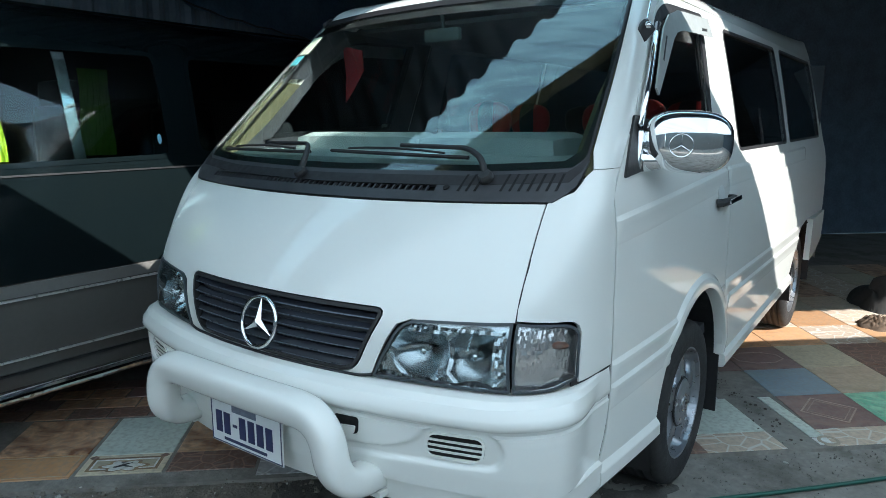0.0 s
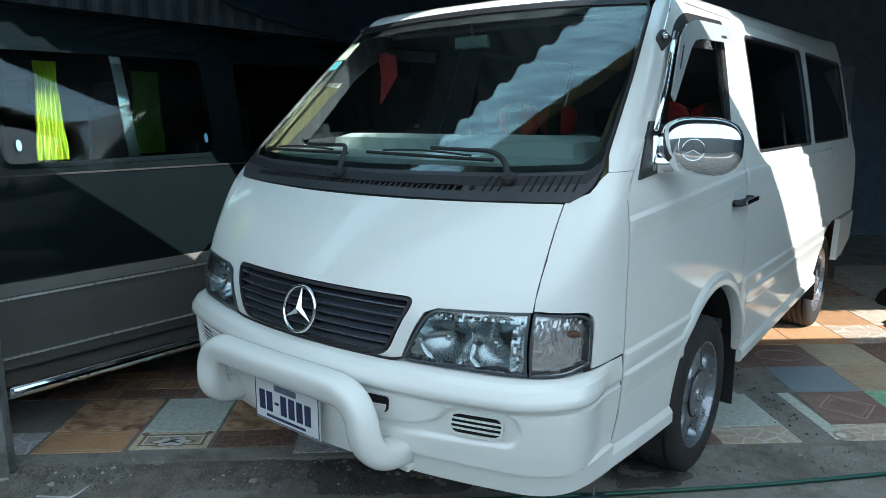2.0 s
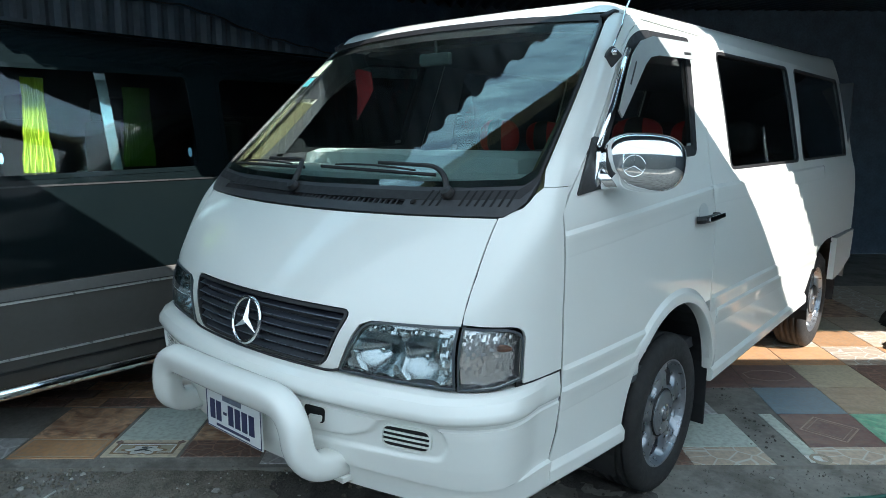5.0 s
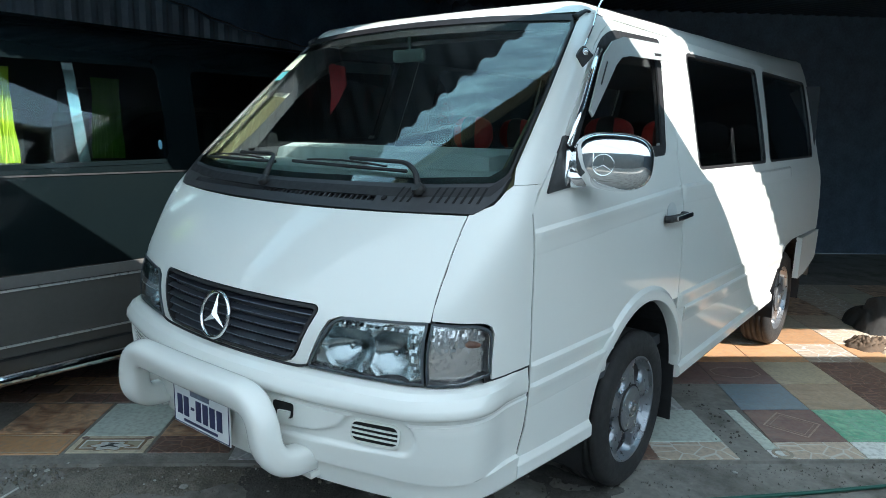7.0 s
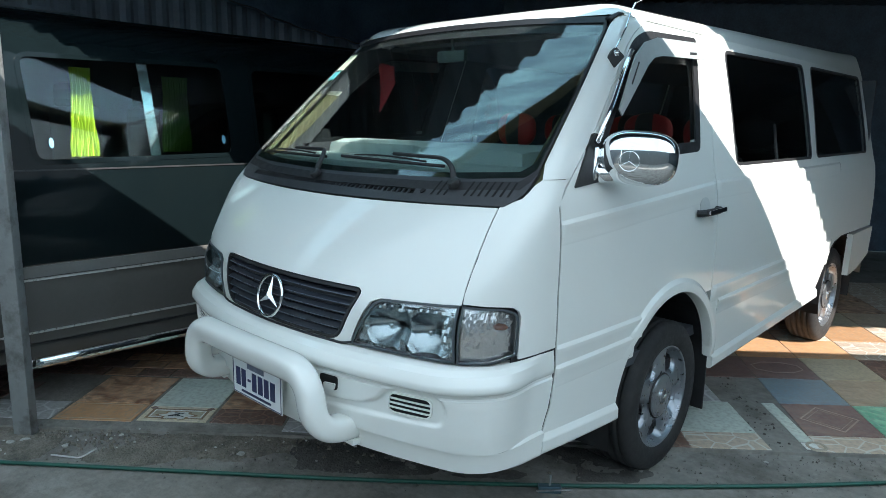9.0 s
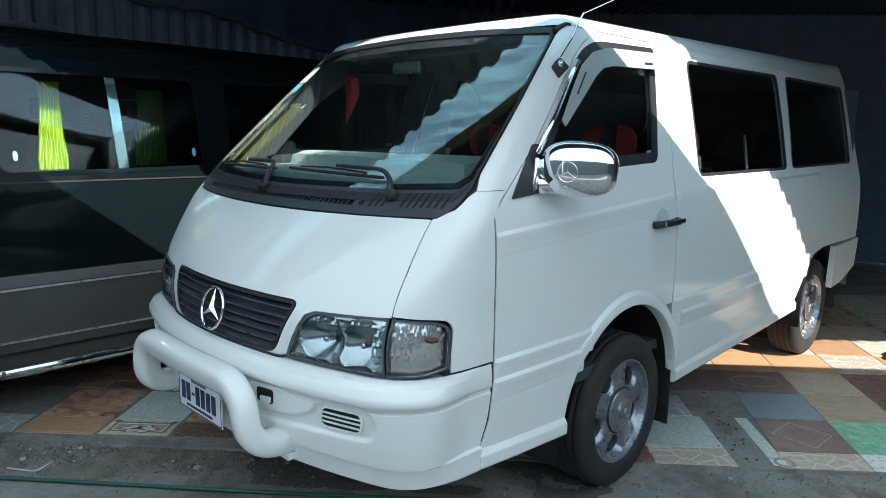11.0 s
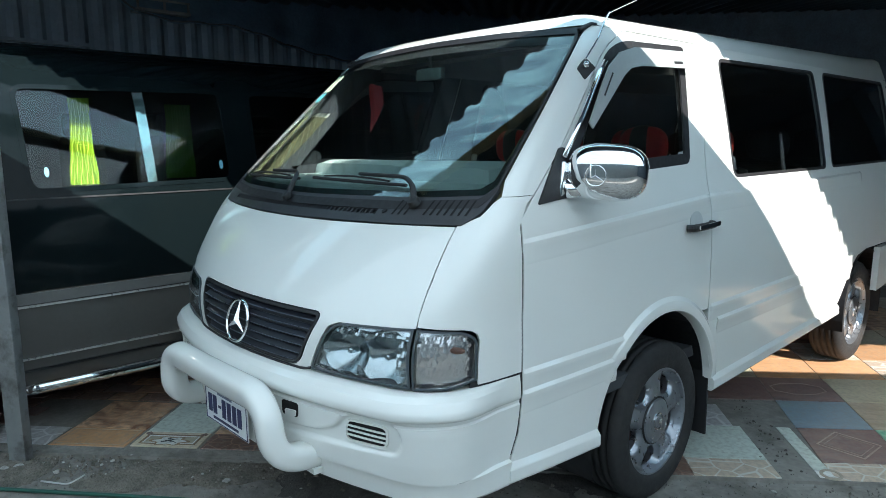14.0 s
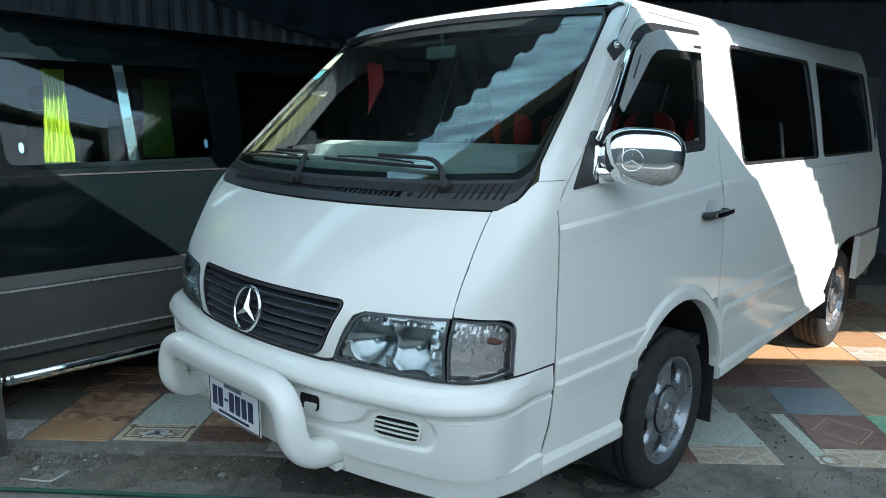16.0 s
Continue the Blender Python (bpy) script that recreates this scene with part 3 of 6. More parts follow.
def edge_gap(p, a, b):
    """The distance of p from the line between a and b."""
    vx, vy = b[0] - a[0], b[1] - a[1]
    t = max(0.0, min(1.0, ((p[0] - a[0]) * vx + (p[1] - a[1]) * vy) / max(1e-12, vx * vx + vy * vy)))
    return math.hypot(p[0] - a[0] - t * vx, p[1] - a[1] - t * vy)


bm = bmesh.new()
BUMP_END = [(0.44, 0.447), (0.52, 0.456), (0.60, 0.484), (0.74, 0.500), (0.82, 0.500)]
half = [0.0, 0.06, 0.12, 0.18, 0.24, 0.30, 0.35] + [0.38 + 0.006 * i for i in range(85)] + [0.90 + 0.015 * i for i in range(8)]
rows = []
for i, (z, off) in enumerate(BUMP):
    send = s_at_y(smooth_table(BUMP_END, z), z)
    h = half + [half[-1] + (send - half[-1]) * k / 8 for k in range(1, 9)]
    rows.append([bm.verts.new(bumper_place(s, i)) for s in [-s for s in h[:0:-1]] + h])
for a, b in zip(rows, rows[1:]):
    for i in range(len(a) - 1):
        bm.faces.new((a[i], a[i + 1], b[i + 1], b[i])).smooth = True
bmesh.ops.recalc_face_normals(bm, faces=bm.faces)
for r in (2, 4, 5, 31, 32, 33, 37, 38):
    line = set(rows[r])
    for v in rows[r]:
        for e in v.link_edges:
            if e.other_vert(v) in line:
                e.smooth = False
bumper = part("front_bumper", bm, WHITE, van)


def mirror_x(points):
    return [(-x, y, z) for x, y, z in points]


# bull bar
half_bar = [(0.0, -0.120, 0.724), (0.375, -0.114, 0.724), (0.408, -0.108, 0.518), (0.425, 0.09, 0.510)]
bm = bmesh.new()
tube(bm, rounded_path(mirror_x(half_bar)[::-1] + half_bar[1:], 0.115, 10), 0.051, n=28, flat=0.88, square=0.72)
for f in bm.faces:
    f.smooth = True
part("bull_bar", bm, WHITE, van, "thick white painted bull bar tube")

# black tube stands in for the shaded gap between hood and bumper
bm = bmesh.new()
line_at = skin_place("x", 0.004, False)
tube(bm, [line_at(x, 0.800 + 0.010 * max(0.0, (abs(x) - 0.36) / 0.06)**2, 0.0) for x in [-0.42 + 0.02 * k for k in range(43)]], 0.0045, n=6)
part("hood_seal", bm, RUBBER, van, smooth=True)

# number plate with plain bars
bm = bmesh.new()
box(bm, (-0.195, -0.068, 0.484), (0.148, -0.064, 0.644), 0.0015)
plate = part("number_plate", bm, paint_mat("plate_white", (0.74, 0.76, 0.77), 0.4, vary=0.04), van, "white number plate with dark blue bars")
PLATE_INK = paint_mat("plate_ink", (0.03, 0.035, 0.10), 0.5, vary=0.1)
PLATE_PALE = paint_mat("plate_pale_ink", (0.16, 0.18, 0.24), 0.5, vary=0.3, scale=40)
BARS = [((x, 0.522), (x + 0.030, 0.594)) for x in (-0.168, -0.128, -0.052, -0.010, 0.032, 0.074)] + [((-0.084, 0.553), (-0.064, 0.562)), ((-0.085, 0.604), (0.03, 0.626)), ((-0.13, 0.500), (0.075, 0.509))]
BARS += [((-0.191, 0.488), (0.144, 0.4905)), ((-0.191, 0.6375), (0.144, 0.640)), ((-0.191, 0.4905), (-0.1885, 0.6375)), ((0.1415, 0.4905), (0.144, 0.6375))]
for lo, hi in BARS:
    bm = bmesh.new()
    box(bm, (lo[0], -0.0700, lo[1]), (hi[0], -0.0678, hi[1]))
    part("bar", bm, PLATE_PALE if lo[1] > 0.60 and hi[1] < 0.63 else PLATE_INK, plate)

# grille
grille = panel("grille", GRILLE, [], "x", DARK_INSIDE, van, off=-0.035, thick=0.01, step=0.06, label="dark grey slatted grille")
band("grille_frame", GRILLE, 0.010, "x", BLACK, grille, 0.002, 0.04)
# lighter grey that paints the highlight on each slat's lower edge
SLAT_GLINT = paint_mat("slat_glint_grey", (0.13, 0.15, 0.18), 0.3, metal=0.4, vary=0.1)
SLAT = paint_mat("dark_grey_grille", (0.022, 0.026, 0.036), 0.35, vary=0.15)
for i in range(6):
    z0 = 0.815 + i * 0.0295
    x0 = 0.358 + (z0 - 0.806) / 0.186 * 0.078
    panel("slat", [(-x0, z0), (x0, z0), (x0 + 0.008, z0 + 0.018), (-x0 - 0.008, z0 + 0.018)], [], "x", SLAT, grille, off=lambda a, z, z0=z0: -0.004 - (z - z0) * 0.9, thick=0.012, step=0.06)
    # painted highlight strip along the slat
    panel("slat_edge", [(-x0, z0), (x0, z0), (x0 + 0.001, z0 + 0.003), (-x0 - 0.001, z0 + 0.003)], [], "x", SLAT_GLINT, grille, off=-0.0025, thick=0.004, step=0.06)
star_at = skin(0, 0.90, 0.012)
bm = bmesh.new()
ring = []
for i in range(40):
    a = 2 * math.pi * i / 40
    for j in range(8):
        b = 2 * math.pi * j / 8
        r = 0.077 + 0.0065 * math.cos(b)
        ring.append(bm.verts.new((r * math.sin(a), 0.008 * math.sin(b), r * math.cos(a))))
for i in range(40):
    for j in range(8):
        bm.faces.new((ring[i * 8 + j], ring[i * 8 + (j + 1) % 8], ring[((i + 1) % 40) * 8 + (j + 1) % 8], ring[((i + 1) % 40) * 8 + j])).smooth = True
hub = bm.verts.new((0, -0.016, 0))
tips, dents = [], []
for k in range(3):
    a = 2 * math.pi * k / 3
    tips.append(bm.verts.new((0.078 * math.sin(a), -0.002, 0.078 * math.cos(a))))
    a += math.pi / 3
    dents.append(bm.verts.new((0.015 * math.sin(a), -0.004, 0.015 * math.cos(a))))
back = bm.verts.new((0, 0.004, 0))
for k in range(3):
    for q in ((hub, tips[k], dents[k]), (hub, dents[k - 1], tips[k]), (back, dents[k], tips[k]), (back, tips[k], dents[k - 1])):
        bm.faces.new(q)
bmesh.ops.recalc_face_normals(bm, faces=bm.faces)
bmesh.ops.transform(bm, matrix=Matrix.Translation(star_at) @ pose(0, 0, 0, -14), verts=bm.verts)
part("emblem", bm, CHROME, grille, "round chrome emblem with three spokes")


# lamps
LAMP_RIM = paint_mat("lamp_rim", (0.055, 0.066, 0.075), 0.4, vary=0.1)
REFLECT = paint_mat("lamp_reflector", (0.47, 0.54, 0.565), 0.17, metal=1.0, vary=0.03)
SILVER = paint_mat("indicator_silver", (0.80, 0.79, 0.80), 0.22, metal=0.85, vary=0.05)
INDICATOR = round_outline([(0.788, 0.804), (0.90, 0.803), (0.986, 0.822), (0.985, 0.912), (0.979, 0.942), (0.966, 0.959), (0.944, 0.970), (0.918, 0.977), (0.782, 0.986)], [0.004, 0.02, 0.01, 0.01, 0.008, 0.008, 0.008, 0.008, 0.004])
BOWLS = ((0.560, 0.886, 0.088, 0.080), (0.708, 0.886, 0.088, 0.086))


def bowl_depth(a, z):
    """Two deep dishes side by side, and fine flutes round them."""
    deep = max(1 - ((a - cx) / rx)**2 - ((z - cz) / rz)**2 for cx, cz, rx, rz in BOWLS)
    flute = 0.0022 * math.sin(a * 2 * math.pi / 0.013) * max(0.0, min(1.0, 1 - deep * 3))
    return -0.014 - 0.075 * max(0.0, deep)**0.8 + flute


def prisms(poly, place_of, cell_w, cell_h, tilt, seed):
    """Small tilted facets, one to each cell inside an outline."""
    rnd = random.Random(seed)
    bm = bmesh.new()
    a0, a1 = min(p[0] for p in poly), max(p[0] for p in poly)
    z0, z1 = min(p[1] for p in poly), max(p[1] for p in poly)
    for i in range(int((a1 - a0) / cell_w)):
        for j in range(int((z1 - z0) / cell_h)):
            a, z = a0 + i * cell_w, z0 + j * cell_h
            if inside_outline((a + cell_w / 2, z + cell_h / 2), poly):
                ga, gz = rnd.uniform(-tilt, tilt), rnd.uniform(-tilt, tilt)
                bm.faces.new([bm.verts.new(place_of(a + cell_w * u * 0.94, z + cell_h * v * 0.94, ga * (u - 0.5) + gz * (v - 0.5))) for u, v in ((0, 0), (1, 0), (1, 1), (0, 1))])
    return bm


def lamp(flip):
    sgn = -1 if flip else 1
    head = panel("headlight", LAMP, [], "x", LAMP_RIM, van, off=-0.10, thick=0.01, step=0.06, flip=flip, label="clear faceted headlight")
    band("lamp_rim", LAMP, 0.007, "x", LAMP_RIM, head, 0.004, 0.105, flip=flip)
    panel("reflector", grow_outline(LAMP, -0.007), [], "x", REFLECT, head, off=bowl_depth, thick=0.003, step=0.0065, flip=flip)
    place = skin_place("x", 0.0, flip)
    for zone, seed in (([(0.51, 0.945), (0.785, 0.958), (0.785, 0.974), (0.53, 0.964)], 3), ([(0.755, 0.84), (0.786, 0.84), (0.786, 0.955), (0.755, 0.95)], 4), ([(0.44, 0.813), (0.60, 0.813), (0.60, 0.829), (0.447, 0.829)], 5), ([(0.612, 0.815), (0.640, 0.815), (0.640, 0.86), (0.612, 0.86)], 6)):
        part("facets", prisms(zone, lambda a, z, o: place(a, z, 0.010 - o), 0.0075, 0.010, 0.004, seed), REFLECT, head)
    for cx, cz, rx, rz in BOWLS:
        bm = bmesh.new()
        base = skin(s_at_x(cx, cz), cz, -0.075)
        lathe(bm, [(0.0, -0.034), (0.008, -0.033), (0.011, -0.028), (0.011, 0.0)], (0, 0, 0), axis="y", n=16)
        bmesh.ops.transform(bm, matrix=Matrix.Translation((sgn * base.x, base.y, base.z)), verts=bm.verts)
        part("bulb", bm, REFLECT, head, smooth=True)
    lens = panel("lens", grow_outline(LAMP, -0.007), [], "x", CLEAR, head, off=0.001, thick=0.004, step=0.05, flip=flip)
    lens.visible_shadow = False
    ind = panel("indicator", INDICATOR, [], "s", SILVER, van, off=-0.028, thick=0.006, step=0.03, flip=flip, label="clear ribbed corner indicator")
    band("lamp_rim", INDICATOR, 0.0065, "s", LAMP_RIM, ind, 0.004, 0.035, flip=flip)
    place_s = skin_place("s", 0.0, flip)
    part("facets", prisms(grow_outline(INDICATOR, -0.011), lambda a, z, o: place_s(a, z, 0.018 - o), 0.0060, 0.0105, 0.0014, 8), SILVER, ind)
    bm = bmesh.new()
    bmesh.ops.create_uvsphere(bm, u_segments=16, v_segments=10, radius=1.0)
    c = skin(0.925, 0.920, -0.018)
    bmesh.ops.transform(bm, matrix=Matrix.Translation((sgn * c.x, c.y, c.z)) @ Matrix.Rotation(sgn * radians(30), 4, "Z") @ Matrix.Diagonal((0.030, 0.012, 0.011, 1)), verts=bm.verts)
    part("bulb", bm, paint_mat("amber_bulb", (0.22, 0.11, 0.08), 0.15, vary=0.05), ind, "brownish amber bulb", smooth=True)
    lens = panel("lens", grow_outline(INDICATOR, -0.007), [], "s", CLEAR, ind, off=0.001, thick=0.004, step=0.03, flip=flip)
    lens.visible_shadow = False


pair(lamp)


# wheels
def wheel(name, x, y, turn):
    sgn = 1 if x > 0 else -1
    w = part(name, bmesh.new(), TYRE, van)
    bm = bmesh.new()
    prof = [(0.222, 0.084), (0.232, 0.096), (0.262, 0.103), (0.295, 0.102), (0.316, 0.096), (0.332, 0.083), (0.338, 0.066)]
    for g in (0.055, 0.018, -0.018, -0.055):
        prof += [(0.338, g + 0.004), (0.330, g + 0.003), (0.330, g - 0.003), (0.338, g - 0.004)]
    prof += [(r, -o) for r, o in prof[6::-1]]
    lathe(bm, prof, (0, 0, 0), n=64, closed=True)
    for f in bm.faces:
        f.smooth = True
    part("tyre", bm, TYRE, w)
    bm = bmesh.new()
    hole = []
    for k in range(5):
        a0 = 2 * math.pi * (k + 0.72) / 5
        pts = []
        for i in range(28):
            b = 2 * math.pi * i / 28
            r, t = 0.160 + 0.043 * math.cos(b), 0.051 * math.sin(b) * (1.0 + 0.2 * math.cos(b))
            pts.append((r * math.cos(a0) - t * math.sin(a0), r * math.sin(a0) + t * math.cos(a0)))
        hole.append(pts)
    disc = [(0.219 * math.cos(2 * math.pi * i / 56), 0.219 * math.sin(2 * math.pi * i / 56)) for i in range(56)]

    def place(a, b, depth):
        r = math.hypot(a, b)
        h = smooth_table([(0.0, 0.074), (0.09, 0.074), (0.11, 0.077), (0.16, 0.074), (0.20, 0.066), (0.209, 0.068), (0.22, 0.078)], r)
        near = min(math.dist((a, b), p) for hl in hole for p in hl)
        return Vector((h - depth - 0.022 * max(0.0, 1 - near / 0.024)**1.5, a, b))
    sheet(bm, disc, hole, 0.0095, place, 0.024)
    lathe(bm, [(0.216, 0.072), (0.222, 0.090), (0.229, 0.092), (0.230, 0.086), (0.224, 0.07), (0.212, -0.06), (0.207, -0.06), (0.210, 0.06)], (0, 0, 0), n=48, closed=True)
    bmesh.ops.recalc_face_normals(bm, faces=bm.faces)
    rim = part("rim", bm, ALLOY, w, "cast alloy rim with five oval holes")
    bm = bmesh.new()
    lathe(bm, [(0.0, 0.096), (0.026, 0.095), (0.029, 0.092), (0.031, 0.090), (0.070, 0.0895), (0.090, 0.087), (0.096, 0.083), (0.098, 0.072), (0.0, 0.070)], (0, 0, 0), n=40)
    cap = part("centre_cap", bm, ALLOY, w)
    bm = bmesh.new()
    lathe(bm, [(0.031, 0.0885), (0.031, 0.0935), (0.034, 0.0945), (0.037, 0.0935), (0.037, 0.0885)], (0, 0, 0), n=30)
    box(bm, (0.092, -0.004, -0.010), (0.0985, 0.022, 0.010), 0.002)
    part("cap_ring", bm, CHROME, cap, smooth=False)
    # black ring stands in for the shade round the cap's edge
    bm = bmesh.new()
    lathe(bm, [(0.098, 0.0835), (0.104, 0.0775), (0.098, 0.074)], (0, 0, 0), n=40)
    part("cap_groove", bm, RUBBER, cap)
    bm = bmesh.new()
    lathe(bm, [(0.0, 0.0), (0.16, 0.0), (0.16, -0.03), (0.0, -0.03)], (0, 0, 0), n=24)
    part("brake_drum", bm, paint_mat("rusty_iron", (0.09, 0.035, 0.035), 0.7, vary=0.3), w)
    w.matrix_basis = pose(x, y, 0.330 if y < 2 else 0.350, 0, 0, turn + (0 if sgn > 0 else 180)) @ Matrix.Scale(1.04, 4)
    return w


wheel("front_wheel", 0.785, 1.487, 0)
wheel("front_wheel", -0.785, 1.487, 0)
wheel("rear_wheel", 0.785, 4.16, 0)
wheel("rear_wheel", -0.785, 4.16, 0)


# wheel arches: lip, liner, mud flap
CREASE = ((0.010, -0.003), (0.008, 0.0), (-0.005, 0.0080), (-0.009, 0.0084), (-0.025, 0.0055), (-0.045, 0.0024), (-0.065, 0.0005), (-0.085, -0.0006), (-0.090, -0.003))


def strip(name, y0, y1, z_of, profile, flip, ends=False):
    """A pressed line along the side: a profile of (height, offset) carried from y0 to y1."""
    place = skin_place("y", 0.0, flip)
    bm = bmesh.new()
    n = max(4, int((y1 - y0) / 0.04))
    ys = [y0, y0 + 0.012] + [y0 + (y1 - y0) * k / n for k in range(1, n)] + [y1 - 0.012, y1]
    n = len(ys) - 1
    rows = [[bm.verts.new(place(y, z_of(y) + dz, -off if ends or 0 < k < n else -min(off, 0.001))) for k, y in enumerate(ys)] for dz, off in profile]
    for a, b in zip(rows, rows[1:]):
        for k in range(n):
            bm.faces.new((a[k], a[k + 1], b[k + 1], b[k]))
    if ends:
        bm.faces.new([r[0] for r in rows])
        bm.faces.new([r[-1] for r in rows][::-1])
    bmesh.ops.recalc_face_normals(bm, faces=bm.faces)
    for f in bm.faces:
        f.smooth = len(f.verts) == 4
    for r in rows[1:3] if len(profile) > 8 else rows[1:-1]:
        line = set(r)
        for v in r:
            for e in v.link_edges:
                if e.other_vert(v) in line:
                    e.smooth = False
    return part(name, bm, WHITE, van)


def arches(flip):
    sgn = -1 if flip else 1
    for yc, rad, a0, a1 in ((ARCH_F, ARCH_RAD, 172, 8), (ARCH_R, 0.40, 184, -2)):
        if rad == ARCH_RAD:
            lip = skin_place("y", 0.0, flip)
            bm = bmesh.new()
            rows = []
            for e, rise in ((0.066, -0.10), (0.061, 0.0), (0.043, 0.80), (0.030, 0.97), (0.012, 1.0), (0.002, 0.92), (-0.002, 0.6), (-0.002, -1.6)):
                row = []
                for k in range(57):
                    a = a0 + (a1 - a0) * k / 56
                    up = max(0.0, min(1.0, (150 - a) / 22)) * max(0.0, min(1.0, (a - 2) / 14))
                    lift = 0.016 * rise * up - 0.002 * (1 - up) if rise > -1 else -0.035
                    row.append(bm.verts.new(lip(yc + (rad + e) * math.cos(radians(a)), ARCH_Z + (rad + e) * math.sin(radians(a)), -lift)))
                rows.append(row)
            for ra, rb_ in zip(rows, rows[1:]):
                for k in range(56):
                    bm.faces.new((ra[k], ra[k + 1], rb_[k + 1], rb_[k])).smooth = True
            for r in (1, 2, 5):
                line = set(rows[r])
                for v in rows[r]:
                    for e in v.link_edges:
                        if e.other_vert(v) in line:
                            e.smooth = False
            bmesh.ops.recalc_face_normals(bm, faces=bm.faces)
            part("arch_flare", bm, WHITE, van)
        bm = bmesh.new()
        rows = []
        for x in (0.925, 0.55):
            rows.append([bm.verts.new((sgn * x, yc + (rad + 0.01) * math.cos(radians(195 - 210 * i / 20)), ARCH_Z + (rad + 0.01) * math.sin(radians(195 - 210 * i / 20)))) for i in range(21)])
        for i in range(20):
            bm.faces.new((rows[0][i], rows[0][i + 1], rows[1][i + 1], rows[1][i]))
        bm.faces.new(rows[1])
        part("arch_liner", bm, RUBBER, van)
    bm = bmesh.new()
    box(bm, (0.70, 1.845, 0.17), (0.925, 1.857, 0.50), 0.004)
    if flip:
        bmesh.ops.transform(bm, matrix=Matrix.Diagonal((-1, 1, 1, 1)), verts=bm.verts)
        bmesh.ops.recalc_face_normals(bm, faces=bm.faces)
    part("mud_flap", bm, RUBBER, van)
    # sills and pressed lines in the sides
    for y0, y1, z0, slope in ((0.446, 0.935, 0.500, -0.047), (1.850, 3.56, 0.455, 0.031)):
        strip("sill", y0, y1, lambda y, y0=y0, z0=z0, slope=slope: z0 + slope * (y - y0), ((0.010, -0.004), (0.006, 0.0), (-0.012, 0.014), (-0.016, 0.0155), (-0.052, 0.017), (-0.060, 0.013), (-0.066, 0.004), (-0.068, -0.06)), flip, True)
    for y0, y1, z in ((0.513, 1.108, 0.803), (0.513, 1.045, 0.733), (1.79, 3.80, 0.808), (1.865, 3.76, 0.735)):
        strip("body_crease", y0, y1, lambda y, z=z: z, CREASE, flip, y0 > 1.8)
    strip("body_crease", 0.513, 1.770, lambda y: 1.229 + 0.059 * (y - 0.515), CREASE, flip)
    strip("body_crease", 1.782, 3.90, lambda y: 1.304 + 0.012 * (y - 1.78), CREASE, flip)


pair(arches)

# mirror
bm = bmesh.new()
r = bmesh.ops.create_uvsphere(bm, u_segments=32, v_segments=20, radius=1.0)
for v in bm.verts:
    x, y, z = v.co
    e = 0.72
    v.co = Vector([math.copysign(abs(c)**e, c) for c in (x, y, z)])
    v.co.x *= 0.134
    v.co.y *= 0.085 if v.co.y < 0 else 0.03
    v.co.z *= 0.097
bmesh.ops.transform(bm, matrix=pose(1.010, 0.845, 1.440, 0, 3, 22), verts=bm.verts)
for f in bm.faces:
    f.smooth = True
part("side_mirror", bm, CHROME, van, "large chrome door mirror")
bm = bmesh.new()
tube(bm, rounded_path([(0.885, 0.775, 1.392), (0.915, 0.765, 1.380), (0.985, 0.815, 1.395)], 0.05, 5), lambda t: 0.036 - 0.006 * t, n=16)
box(bm, (-0.006, -0.035, -0.062), (0.014, 0.035, 0.062), 0.006, Matrix.Translation((0.892, 0.765, 1.410)) @ pose(0, 0, 0, -12, 0, 6))
part("mirror_arm", bm, CHROME, van, smooth=True)

# inside
bm = bmesh.new()
box(bm, (-0.74, 0.44, 1.05), (0.74, 0.98, 1.395), 0.06)
box(bm, (0.10, 0.62, 1.30), (0.68, 0.98, 1.465), 0.075)
box(bm, (-0.66, 0.74, 1.30), (0.04, 0.98, 1.462), 0.07)
part("dashboard", bm, DASH, van, "pale grey dashboard")


def seat(x, y, wide=0.5, cover=RED_SEAT):
    st = part("seat", bmesh.new(), cover, van)
    for nm, lo, hi, bv, mt in (("cushion", (x - wide / 2, y - 0.48, 0.75), (x + wide / 2, y, 0.95), 0.05, BLACK_SEAT), ("backrest", (x - wide / 2, y - 0.06, 0.93), (x + wide / 2, y + 0.08, 1.40), 0.06, BLACK_SEAT), ):
        bm = bmesh.new()
        box(bm, lo, hi, bv)
        part(nm, bm, mt, st)
    for nm, sx, sy, sz, mt in (("headrest", 0.075, 0.062, 0.108, BLACK_SEAT), ("headrest_cover", 0.135, 0.054, 0.102, cover)):
        bm = bmesh.new()
        bmesh.ops.create_uvsphere(bm, u_segments=24, v_segments=16, radius=1.0)
        for v in bm.verts:
            v.co = Vector([math.copysign(abs(c)**0.75, c) * k for c, k in zip(v.co, (sx, sy, sz))]) + Vector((x, y + 0.02, 1.515))
        part(nm, bm, mt, st, smooth=True)
    return st


for x in (-0.45, 0.42):
    seat(x, 2.03)
for y in (2.6, 3.4, 4.2):
    for x in (-0.5, 0.0, 0.5):
        seat(x, y, 0.45, RED_SEAT if y < 3 else BLACK_SEAT)
# ---- the shed ----
def at_uv(u, v, z=0.0):
    return EU * u + EV * v + Vector((0, 0, z))


def uv_box(bm, lo, hi, bevel=0.0):
    return box(bm, lo, hi, bevel, Matrix.Rotation(TILE_TURN, 4, "Z"))


bm = bmesh.new()
bmesh.ops.create_grid(bm, x_segments=1, y_segments=1, size=150)
bmesh.ops.transform(bm, matrix=Matrix.Translation((0, 0, -0.020)), verts=bm.verts)
tagged(as_object("ground", bm, CONCRETE), "dusty grey concrete ground in front of the shed", "ground", kind="structure")


